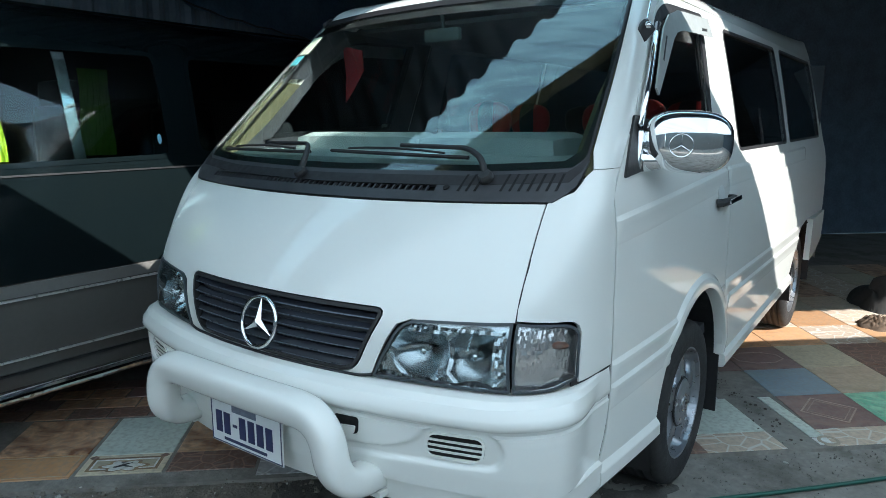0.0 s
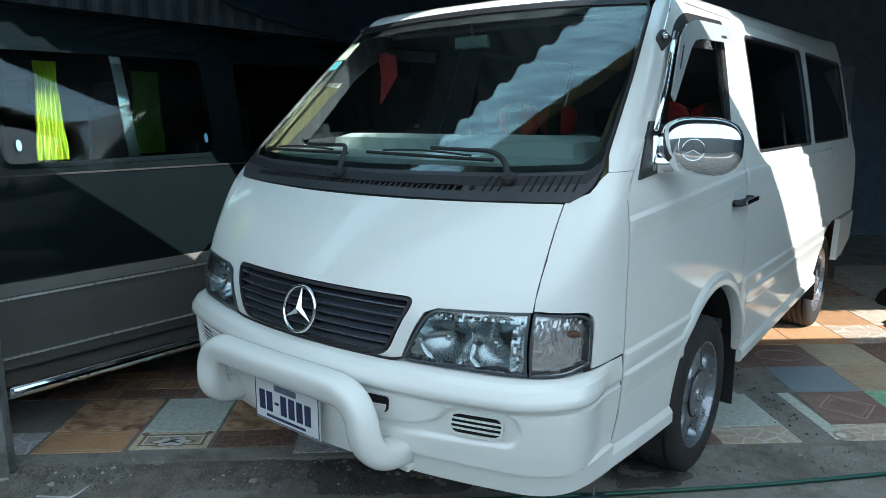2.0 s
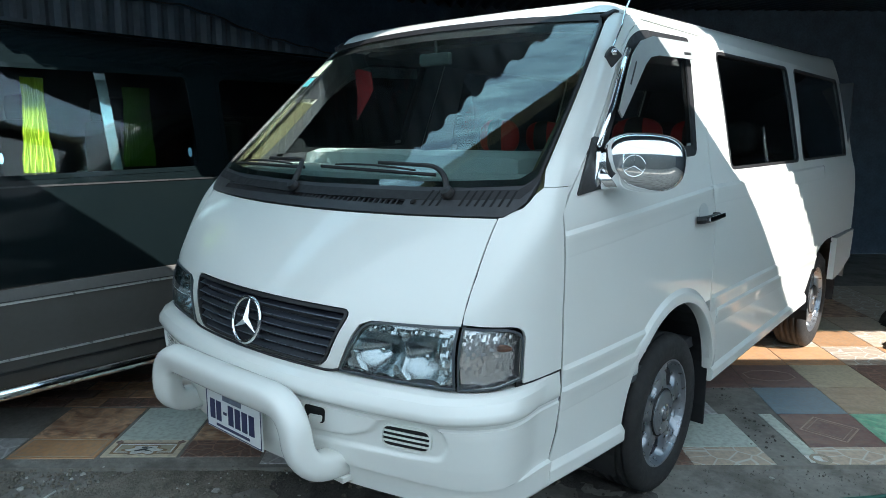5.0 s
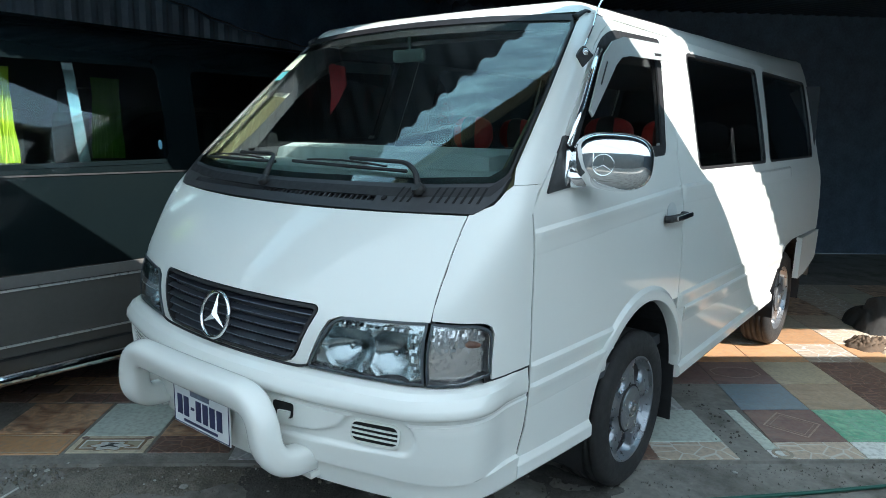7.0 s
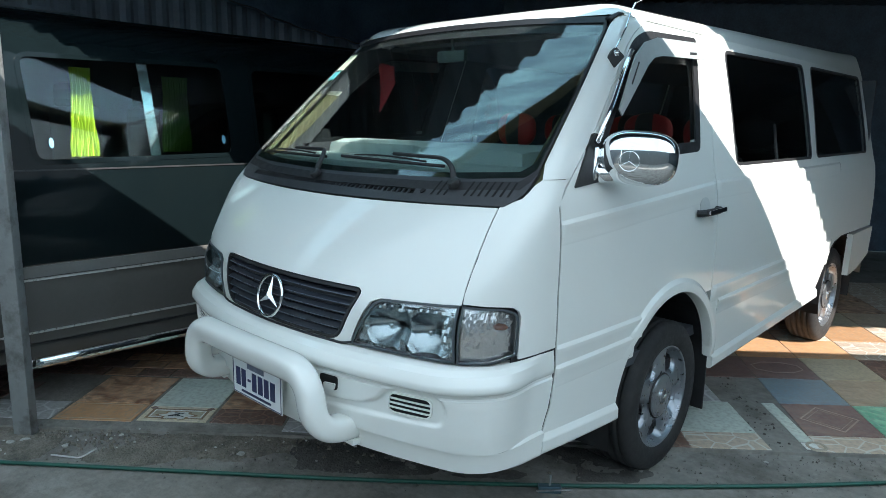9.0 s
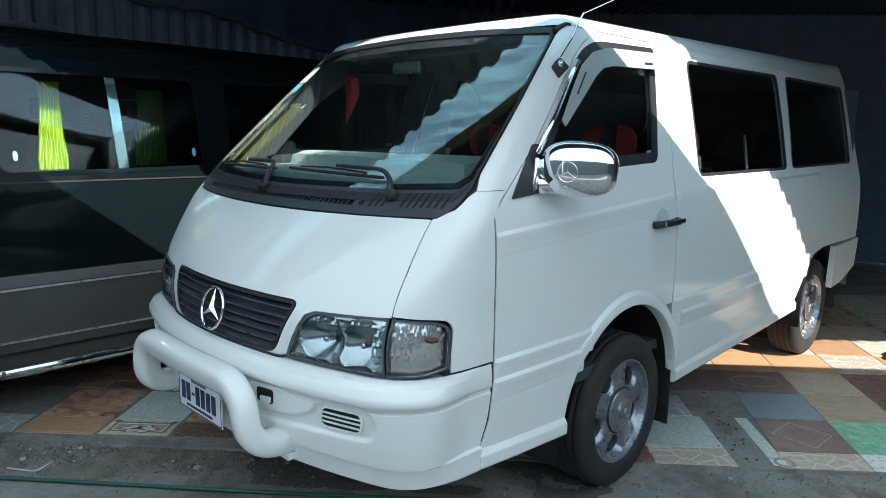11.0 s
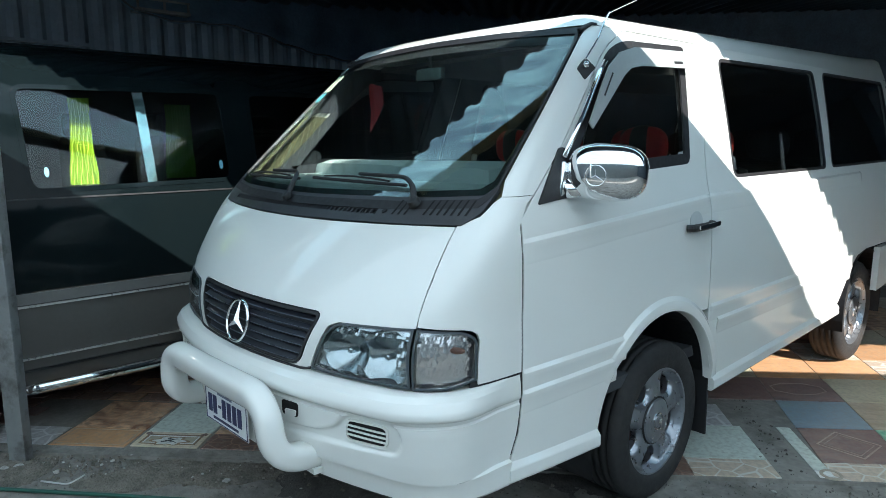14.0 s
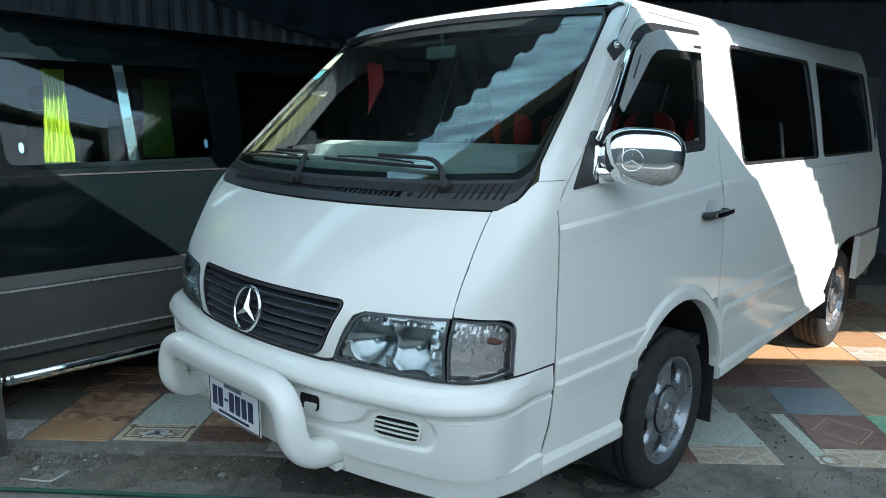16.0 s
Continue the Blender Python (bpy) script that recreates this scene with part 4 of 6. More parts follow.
def corrugated(name, u0, u1, v0, v1, z, pitch, amp, material, slope=0.0):
    """A corrugated sheet whose waves run along v."""
    bm = bmesh.new()
    n = int((u1 - u0) / pitch * 8)
    rows = []
    for v in (v0, v1):
        rows.append([bm.verts.new(at_uv(u0 + (u1 - u0) * i / n, v + (0.022 * (i % 8) / 8 if v == v0 else 0.0), z + slope * (v - v0) + amp * math.sin(2 * math.pi * (u1 - u0) * i / n / pitch))) for i in range(n + 1)])
    for i in range(n):
        bm.faces.new((rows[0][i], rows[0][i + 1], rows[1][i + 1], rows[1][i])).smooth = True
    return as_object(name, bm, material)


ROOF_Z = 2.5
tagged(corrugated("ceiling", -6, 9, 2.88 - 0.92 * ROOF_Z, 7.0, ROOF_Z, 0.146, 0.028, SHED_METAL, 0.10), "dark corrugated steel shed roof", "ceiling", kind="structure")
bm = bmesh.new()
uv_box(bm, (-6, 6.5, 0), (9, 6.6, 3.9))
tagged(as_object("wall_back", bm, paint_mat("dark_wall", (0.115, 0.15, 0.195), 0.9, vary=0.3, bump=0.2)), "dark grimy back wall of the shed", "wall", kind="structure")
# unseen wall added on the right; dark so that reflections stay dark
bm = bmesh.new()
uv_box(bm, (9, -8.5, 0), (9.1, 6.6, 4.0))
tagged(as_object("wall_right", bm, paint_mat("unseen_dark_wall", (0.085, 0.10, 0.115), 0.9, vary=0.3, bump=0.2)), "unseen dark wall added to close the right side", "wall", kind="structure")
# unseen wall added behind the camera to cut low light from the front
bm = bmesh.new()
uv_box(bm, (-6, -8.6, 0), (9.1, -8.5, 3.4))
tagged(as_object("wall_front", bm, paint_mat("grey_render", (0.16, 0.16, 0.155), 0.9, vary=0.12, scale=1.5, bump=0.2)), "unseen plain grey wall added across the yard to cut light", "wall", kind="structure")
# unseen corrugated wall further left, added to block light from that side
bm = bmesh.new()
n = 420
cols = []
for i in range(n + 1):
    v = -7.0 + 13.6 * i / n
    w = 0.02 * max(-0.6, min(0.6, math.sin(2 * math.pi * i / n * 70))) / 0.6
    cols.append([bm.verts.new(at_uv(-5.0 + w, v, z)) for z in (0.0, 3.9)])
for a, b in zip(cols, cols[1:]):
    bm.faces.new((a[0], b[0], b[1], a[1]))
tagged(as_object("wall_left", bm, paint_mat("pale_ribbed_steel", (0.16, 0.19, 0.21), 0.5, metal=0.2, vary=0.12, dirt=(0.2, 0.18, 0.16), dirt_amount=0.5)), "unseen ribbed grey steel wall added to block light", "wall", kind="structure")

bm = bmesh.new()
n = 560
cols = []
for i in range(n + 1):
    y = -3.3 + 10.3 * i / n
    w = 0.018 * max(-0.6, min(0.6, math.sin(2 * math.pi * i / 8))) / 0.6
    cols.append([bm.verts.new((-3.6 + w, y, z)) for z in (0.0, 3.4)])
for a, b in zip(cols, cols[1:]):
    bm.faces.new((a[0], b[0], b[1], a[1]))
box(bm, (-3.58, -2.0, 2.305), (-3.55, 0.6, 2.33))
tagged(as_object("wall_side", bm, paint_mat("dark_ribbed_steel", (0.20, 0.26, 0.32), 0.5, metal=0.2, vary=0.12, dirt=(0.06, 0.055, 0.05), dirt_amount=0.4)), "unseen ribbed grey steel wall added to block light behind the dark van", "wall", kind="structure")
# sheet added for the dark area by that wall; lower edge falls towards the back
bm = bmesh.new()
EDGE = [(0.55, 2.85), (0.95, 2.60), (1.21, 2.55), (1.73, 2.56), (2.09, 2.50), (2.42, 2.42), (2.9, 2.36), (3.6, 2.30), (6.9, 2.22)]
cols = []
for i in range(161):
    y = 0.55 + 6.3 * i / 160
    low = smooth_table(EDGE, y) + 0.008 * math.sin(y * 19)
    cols.append([bm.verts.new((-3.47 + 0.03 * math.sin(y * 7 + k) * k / 8 + 0.02 * (8 - k) / 8 * math.sin(y * 13), y, low + (3.3 - low) * k / 8)) for k in range(9)])
for a, b in zip(cols, cols[1:]):
    for k in range(8):
        bm.faces.new((a[k], b[k], b[k + 1], a[k + 1])).smooth = True
bmesh.ops.solidify(bm, geom=bm.faces[:], thickness=0.004)
tarpaulin = thing("tarpaulin", "dark navy sheet added to fill the dark area under the shed roof", "tarpaulin")
part("cloth", bm, paint_mat("navy_sheet", (0.15, 0.24, 0.34), 0.6, vary=0.25, bump=0.3, bump_scale=20), tarpaulin)
# edging added to the same sheet
bm = bmesh.new()
tube(bm, [(-3.455, y, smooth_table(EDGE, y) + 0.012 + 0.008 * math.sin(y * 19)) for y in (0.58 + 0.08 * k for k in range(76))], 0.008, n=6)
part("hem_rope", bm, paint_mat("dark_edge", (0.10, 0.11, 0.12), 0.9), tarpaulin, "dark edging added along the sheet's lower edge", smooth=True)
rack = thing("wall_rack", "small grey metal rack fixed on the wall", "rack")
bm = bmesh.new()
box(bm, (-3.56, 0.93, 2.60), (-3.40, 1.36, 2.625), 0.004)
part("shelf", bm, STEEL, rack)
for y in (0.94, 1.15, 1.345):
    bm = bmesh.new()
    box(bm, (-3.42, y - 0.008, 2.62), (-3.405, y + 0.008, 2.70), 0.002)
    part("upright", bm, STEEL, rack)
bm = bmesh.new()
box(bm, (-3.42, 0.93, 2.69), (-3.405, 1.36, 2.705), 0.002)
part("rail", bm, STEEL, rack)
# front canopy: fascia board, steel strip, and unseen pale sheeting added for soft light
tarp_mat = bpy.data.materials.new("pale_translucent_sheet")
tarp_mat.use_nodes = True
nodes, links = tarp_mat.node_tree.nodes, tarp_mat.node_tree.links
nodes.remove(nodes["Principled BSDF"])
dif, tra, mixs = nodes.new("ShaderNodeBsdfDiffuse"), nodes.new("ShaderNodeBsdfTranslucent"), nodes.new("ShaderNodeMixShader")
for s in (dif, tra):
    s.inputs[0].default_value = (0.72, 0.75, 0.79, 1)
mixs.inputs[0].default_value = 0.55
links.new(dif.outputs[0], mixs.inputs[1])
links.new(tra.outputs[0], mixs.inputs[2])
links.new(mixs.outputs[0], nodes["Material Output"].inputs[0])
EAVES_Z = 2.18
TARP_V = 2.21 - 0.92 * EAVES_Z
bm = bmesh.new()
nu, nv = 160, 12
grid = []
for i in range(nu + 1):
    u = -6 + 15 * i / nu
    col = []
    for j in range(nv + 1):
        v = TARP_V - 0.45 - 7.0 * j / nv
        col.append(bm.verts.new(at_uv(u, v, EAVES_Z + 0.04 + 0.12 * (TARP_V - v) + 0.02 * math.sin(u * 9) + 0.008 * math.sin(u * 23 - v * 3))))
    grid.append(col)
for a, b in zip(grid, grid[1:]):
    for j in range(nv):
        bm.faces.new((a[j], b[j], b[j + 1], a[j + 1])).smooth = True
tagged(as_object("canopy_sheet", bm, tarp_mat), "unseen pale translucent sheeting added overhead for shade and soft light", "canopy")
bm = bmesh.new()
uv_box(bm, (-6, TARP_V - 0.045, EAVES_Z - 0.07), (9, TARP_V, EAVES_Z + 0.01), 0.006)
tagged(as_object("canopy_beam", bm, paint_mat("cream_timber", (0.55, 0.47, 0.30), 0.7, vary=0.2, scale=3)), "cream painted timber fascia beam of the canopy", "beam")
tagged(corrugated("steel_roof_sheet", -6, 9, TARP_V - 0.49, TARP_V - 0.04, EAVES_Z + 0.04, 0.146, 0.012, SHED_METAL, -0.12), "strip of corrugated steel canopy sheet", "roof sheet")

# post
bm = bmesh.new()
uv_box(bm, (-1.49, 0.60, -0.02), (-1.40, 0.66, ROOF_Z), 0.006)
tagged(as_object("steel_post", bm, STEEL), "weathered grey steel post at the shed's edge", "post")

# ---- the parked dark van ----
dark_van = thing("dark_van", "dark green and grey van parked alongside", "van")
LV = [(0.30, -1.69), (0.45, -1.645), (0.80, -1.63), (1.05, -1.632), (1.27, -1.65), (1.36, -1.665), (1.86, -1.738), (1.96, -1.80), (2.05, -1.91), (2.10, -2.09), (2.12, -2.3)]


def dark_side(y, z, depth):
    return Vector((smooth_table(LV, z) - depth, y, z))


def dark_panel(name, poly, holes, material, parent, off=0.0, thick=0.02, step=0.12, label=""):
    bm = bmesh.new()
    sheet(bm, poly, holes, step, lambda a, b, d: dark_side(a, b, d - (off(b) if callable(off) else off)), thick)
    return part(name, bm, material, parent, label)


DW1 = round_outline([(-0.29, 1.315), (0.80, 1.335), (0.78, 1.86), (-0.32, 1.845)], 0.06)
DW2 = round_outline([(0.97, 1.34), (2.1, 1.36), (2.1, 1.87), (0.96, 1.86)], 0.06)
dark_panel("upper_side", [(-2.2, 0.803), (3.4, 0.803), (3.4, 2.12), (-2.2, 2.12)], [DW1, DW2], GREEN_PAINT, dark_van)
dark_panel("lower_side", [(-2.2, 0.30), (3.4, 0.30), (3.4, 0.800), (-2.2, 0.800)], [], GREY_PAINT, dark_van)
TRIM_LINE = paint_mat("bright_trim", (0.62, 0.62, 0.60), 0.3, metal=0.5)
TRIM_BAND = paint_mat("grey_trim", (0.16, 0.157, 0.15), 0.35, vary=0.1)
for z0, z1, lift, mt in ((0.742, 0.797, 0.010, TRIM_BAND), (0.725, 0.735, 0.014, TRIM_LINE), (0.447, 0.456, 0.012, TRIM_LINE), (0.375, 0.390, 0.006, BLACK), (1.272, 1.280, 0.006, BLACK)):
    dark_panel("trim_strip", [(-2.2, z0), (3.4, z0), (3.4, z1), (-2.2, z1)], [], mt, dark_van, off=lift, thick=0.012, step=0.3)
for y, z in ((-0.212, 1.411), (0.735, 1.425)):
    dark_panel("window_mark", [(y + 0.011 * math.cos(k * math.pi / 8), z + 0.026 * math.sin(k * math.pi / 8)) for k in range(16)], [], paint_mat("pale_blue_mark", (0.25, 0.55, 0.72), 0.4), dark_van, off=0.014, thick=0.003, step=0.05)
for w in (DW1, DW2):
    g = dark_panel("side_window", grow_outline(w, 0.01), [], VAN_GLASS, dark_van, off=lambda z: -0.006 + 0.08 * (z - 1.31) - 0.17 * (z - 1.31)**2, thick=0.004, step=0.2)
    g.visible_shadow = False
    dark_panel("window_rubber", grow_outline(w, 0.012), [grow_outline(w, -0.012)], GREEN_PAINT, g, off=0.004, thick=0.008, step=0.06)
bm = bmesh.new()
box(bm, (-3.4, -2.2, 2.08), (-2.25, 3.4, 2.125), 0.03)
part("roof", bm, GREEN_PAINT, dark_van)
bm = bmesh.new()
box(bm, (-3.5, -2.2, 0.3), (-3.45, 3.4, 2.10), 0.0)
box(bm, (-3.45, 3.36, 0.3), (-1.9, 3.4, 2.08), 0.0)
part("far_side", bm, DARK_INSIDE, dark_van)
bm = bmesh.new()
tube(bm, rounded_path([(-1.68, -0.42, 0.30), (-1.60, -0.40, 0.30), (-1.60, 2.6, 0.30), (-1.68, 2.62, 0.30)], 0.05), 0.028, n=14)
part("side_step", bm, CHROME, dark_van, "polished steel side step tube")
YELLOW = paint_mat("yellow_green_curtain", (0.36, 0.50, 0.02), 0.8, vary=0.1)
# darker copy of the yellow-green cloth; its shade is put into the colour
SHADED_YELLOW = paint_mat("shaded_curtain", (0.10, 0.24, 0.02), 0.8, vary=0.15)
for y, top_w, low_w, x in ((0.045, 0.105, 0.160, -1.955), (0.745, 0.17, 0.21, -2.30)):
    bm = bmesh.new()
    n = 96
    cols = []
    for i in range(n + 1):
        k = i / n - 0.5
        xx = x + 0.016 * math.sin(i * 0.62) + 0.006 * math.sin(i * 0.23 + 1.0)
        col = []
        for z in (1.325, 1.365, 1.372, 1.40, 1.46, 1.50, 1.535, 1.58, 1.64, 1.70, 1.81):
            tie = 0.012 * math.exp(-((z - 1.53) / 0.03)**2)
            wide = low_w + (top_w - low_w) * min(1.0, (z - 1.325) / 0.3)
            col.append(bm.verts.new((xx + tie, y + wide * k - tie * (1 if k < 0 else 0.2) + 0.004 * math.sin(z * 30 + i * 0.3), z)))
        cols.append(col)
    for a, b in zip(cols, cols[1:]):
        for j in range(10):
            bm.faces.new((a[j], b[j], b[j + 1], a[j + 1])).smooth = True
    part("curtain", bm, YELLOW if y < 0.5 else SHADED_YELLOW, dark_van, "bright yellow-green pleated curtain" if y < 0.5 else "yellow-green pleated curtain with its shade put into the colour")
dark_panel("window_divider", [(0.30, 1.33), (0.355, 1.33), (0.325, 1.855), (0.27, 1.855)], [], CHROME, dark_van, off=-0.014, thick=0.012, step=0.08)
for y in (0.12, 0.62, 1.4):
    st = part("seat", bmesh.new(), BLACK_SEAT, dark_van)
    for nm, lo, hi, bv in (("cushion", (-2.9, y - 0.35, 0.8), (-2.33, y + 0.1, 1.0), 0.06), ("backrest", (-2.9, y + 0.02, 0.95), (-2.33, y + 0.18, 1.62), 0.07), ("headrest", (-2.8, y + 0.03, 1.60), (-2.45, y + 0.15, 1.76), 0.05)):
        bm = bmesh.new()
        box(bm, lo, hi, bv)
        part(nm, bm, BLACK_SEAT, st)
bm = bmesh.new()
box(bm, (-3.45, -2.2, 0.45), (-1.68, 3.4, 0.5))
part("floor_pan", bm, DARK_INSIDE, dark_van)

bm = bmesh.new()
box(bm, (-3.46, -2.26, 0.32), (-1.76, -2.19, 2.08), 0.03)
part("front_end", bm, GREEN_PAINT, dark_van)


def dark_wheel(x, y, out):
    """A plain road wheel of the parked van; out is the side its face looks to."""
    bm = bmesh.new()
    lathe(bm, [(0.20, 0.085), (0.25, 0.100), (0.31, 0.096), (0.335, 0.07), (0.335, -0.07), (0.31, -0.096), (0.25, -0.1), (0.20, -0.085)], (x, y, 0.33), n=40, closed=True)
    w = part("wheel", bm, TYRE, dark_van, smooth=True)
    bm = bmesh.new()
    lathe(bm, [(0.0, 0.05 * out), (0.06, 0.06 * out), (0.10, 0.03 * out), (0.17, 0.04 * out), (0.205, 0.08 * out), (0.205, -0.08 * out)], (x, y, 0.33), n=32)
    part("rim", bm, ALLOY, w, smooth=True)


for y in (-1.45, 2.75):
    dark_wheel(-1.80, y, 1)
    dark_wheel(-3.32, y, -1)

# ---- tiled floor ----
bm = bmesh.new()
uv_box(bm, (-5, 0.69, -0.03), (9, 6.5, -0.004))
floor = tagged(as_object("floor", bm, CONCRETE), "patchwork floor of odd ceramic tiles in cement", "floor", kind="structure")
def tile_mat(name, base, second, rough=0.25, scale=5.0, crack=0.0):
    """Glazed tile: veined colour by noise, tone shifted a little from tile to tile."""
    m = bpy.data.materials.new(name)
    m.use_nodes = True
    nodes, links = m.node_tree.nodes, m.node_tree.links
    b = nodes["Principled BSDF"]
    co, nz, fine, info, mix, tone, rr, rough_map = (nodes.new("ShaderNode" + k) for k in ("TexCoord", "TexNoise", "TexNoise", "ObjectInfo", "Mix", "Mix", "MapRange", "MapRange"))
    nz.inputs["Scale"].default_value, nz.inputs["Detail"].default_value, nz.inputs["Distortion"].default_value = scale, 6, 1.5
    fine.inputs["Scale"].default_value, fine.inputs["Detail"].default_value = 38, 4
    links.new(co.outputs["Object"], nz.inputs["Vector"])
    links.new(co.outputs["Object"], fine.inputs["Vector"])
    mix.data_type, tone.data_type, tone.blend_type = "RGBA", "RGBA", "MULTIPLY"
    mix.inputs["A"].default_value, mix.inputs["B"].default_value = (*base, 1), (*second, 1)
    rr.inputs["From Min"].default_value, rr.inputs["From Max"].default_value = 0.35, 0.65
    links.new(nz.outputs["Fac"], rr.inputs["Value"])
    links.new(rr.outputs[0], mix.inputs["Factor"])
    tone.inputs["Factor"].default_value = 1.0
    links.new(mix.outputs["Result"], tone.inputs["A"])
    vr = nodes.new("ShaderNodeMapRange")
    vr.inputs["To Min"].default_value, vr.inputs["To Max"].default_value = 1.0, 1.3
    links.new(info.outputs["Random"], vr.inputs["Value"])
    dust = nodes.new("ShaderNodeMix")
    dust.data_type = "RGBA"
    dust.inputs["B"].default_value = (0.30, 0.28, 0.25, 1)
    links.new(vr.outputs[0], tone.inputs["B"])
    dr = nodes.new("ShaderNodeMapRange")
    dr.inputs["From Min"].default_value, dr.inputs["From Max"].default_value, dr.inputs["To Max"].default_value = 0.45, 0.75, 0.6
    links.new(fine.outputs["Fac"], dr.inputs["Value"])
    links.new(tone.outputs["Result"], dust.inputs["A"])
    links.new(dr.outputs[0], dust.inputs["Factor"])
    colour = dust.outputs["Result"]
    if crack:
        cell, line, cmix = (nodes.new("ShaderNode" + k) for k in ("TexVoronoi", "MapRange", "Mix"))
        cell.feature, cmix.data_type = "DISTANCE_TO_EDGE", "RGBA"
        cell.inputs["Scale"].default_value = crack
        line.inputs["From Min"].default_value, line.inputs["From Max"].default_value = 0.02, 0.05
        line.inputs["To Min"].default_value, line.inputs["To Max"].default_value = 0.75, 0.0
        cmix.inputs["B"].default_value = (*(min(0.7, c * 1.7 + 0.05) for c in base), 1)
        links.new(co.outputs["Object"], cell.inputs["Vector"])
        links.new(cell.outputs["Distance"], line.inputs["Value"])
        links.new(line.outputs[0], cmix.inputs["Factor"])
        links.new(colour, cmix.inputs["A"])
        colour = cmix.outputs["Result"]
    links.new(colour, b.inputs["Base Color"])
    rough_map.inputs["To Min"].default_value, rough_map.inputs["To Max"].default_value = rough, rough + 0.3
    links.new(fine.outputs["Fac"], rough_map.inputs["Value"])
    links.new(rough_map.outputs[0], b.inputs["Roughness"])
    return m


TILES = {
    "beige": tile_mat("beige_tile", (0.56, 0.46, 0.36), (0.43, 0.32, 0.24), crack=9.0),
    "purple": tile_mat("purple_brown_tile", (0.17, 0.10, 0.10), (0.27, 0.17, 0.14)),
    "green": tile_mat("green_tile", (0.13, 0.39, 0.25), (0.33, 0.55, 0.39), scale=9),
    "blue": tile_mat("blue_grey_tile", (0.22, 0.29, 0.35), (0.26, 0.33, 0.38)),
    "tan": tile_mat("tan_marbled_tile", (0.47, 0.38, 0.28), (0.34, 0.26, 0.18)),
    "olive": tile_mat("olive_beige_tile", (0.46, 0.41, 0.30), (0.37, 0.32, 0.22)),
    "white": tile_mat("white_tile", (0.75, 0.75, 0.73), (0.65, 0.66, 0.62)),
    "mint": tile_mat("pale_green_grey_tile", (0.57, 0.61, 0.55), (0.47, 0.52, 0.47)),
    "grey": tile_mat("crazed_grey_tile", (0.44, 0.44, 0.44), (0.31, 0.30, 0.31), scale=14, crack=8.0),
    "rust": tile_mat("rust_wavy_tile", (0.60, 0.38, 0.23), (0.17, 0.065, 0.03), scale=7),
    "orange": tile_mat("orange_wood_tile", (0.50, 0.29, 0.155), (0.42, 0.22, 0.10)),
    "brown": tile_mat("dark_brown_tile", (0.18, 0.10, 0.07), (0.12, 0.07, 0.06), crack=11.0),
}
INLAY = tile_mat("pale_tile_line", (0.42, 0.33, 0.27), (0.34, 0.25, 0.2))


def tile(kind, u0, u1, v0, v1, shear=0.0, v_ref=0.88, lift=0.0):
    """One floor tile in the shed's grid, its columns leaning by shear."""
    g, t = 0.003, 0.008
    pts = [(u0 + g + shear * (v0 - v_ref), v0 + g), (u1 - g + shear * (v0 - v_ref), v0 + g), (u1 - g + shear * (v1 - v_ref), v1 - g), (u0 + g + shear * (v1 - v_ref), v1 - g)]
    c = (sum(p[0] for p in pts) / 4, sum(p[1] for p in pts) / 4)
    bm = bmesh.new()
    low = [bm.verts.new(at_uv(p[0] - c[0], p[1] - c[1], -t)) for p in pts]
    mid = [bm.verts.new(at_uv(p[0] - c[0], p[1] - c[1], -0.0015)) for p in pts]
    top = [bm.verts.new(at_uv((p[0] - c[0]) * 0.988, (p[1] - c[1]) * 0.988, 0)) for p in pts]
    bm.faces.new(top)
    for a, b in ((low, mid), (mid, top)):
        for i in range(4):
            bm.faces.new((a[i], a[(i + 1) % 4], b[(i + 1) % 4], b[i]))
    ob = part("tile", bm, TILES[kind], floor)
    ob.location = at_uv(c[0], c[1], lift)
    return ob


def inlay(points, width, material, name="tile_pattern"):
    """A raised closed line on the tiles, through points (u, v)."""
    bm = bmesh.new()
    outer = grow_outline(points, width)
    n = len(points)
    rings = []
    for z in (-0.002, 0.0015):
        rings.append(([bm.verts.new(at_uv(*p, z)) for p in outer], [bm.verts.new(at_uv(*p, z)) for p in points]))
    for i in range(n):
        j = (i + 1) % n
        bm.faces.new((rings[1][0][i], rings[1][0][j], rings[1][1][j], rings[1][1][i]))
        bm.faces.new((rings[0][0][i], rings[0][0][j], rings[1][0][j], rings[1][0][i]))
        bm.faces.new((rings[0][1][i], rings[0][1][j], rings[1][1][j], rings[1][1][i]))
    bmesh.ops.recalc_face_normals(bm, faces=bm.faces)
    return part(name, bm, material, floor)


# right of the cement strip, row by row away from the forecourt
ROWS_R = [0.70, 0.88, 1.29, 1.69, 2.10, 2.51, 2.92, 3.33, 3.74, 4.15, 4.56]
PLAN_R = [
    ["beige", "white", "beige", "brown", "tan", "grey"],
    ["purple", "green", "tan", "brown", "beige", "olive"],
    ["blue", "tan", "brown", "olive", "rust", "tan"],
    ["purple", "olive", "brown", "tan", "olive", "beige"],
    ["orange", "orange", "beige", "orange", "tan", "white"],
    ["orange", "beige", "orange", "beige", "tan", "olive"],
]
rnd = random.Random(7)
for r in range(10):
    for c in range(-3 if r >= 3 else 0, 9):
        row = PLAN_R[r] if r < len(PLAN_R) else None
        kind = row[c] if row and 0 <= c < len(row) else ("purple" if r == 3 and c < 0 else rnd.choice(["tan", "beige", "brown", "olive", "rust"]))
        tile(kind, 2.505 + 0.405 * c, 2.505 + 0.405 * (c + 1), ROWS_R[r], ROWS_R[r + 1], 0.10)
tile("mint", 2.43, 2.505, 0.80, 1.29, 0.02)
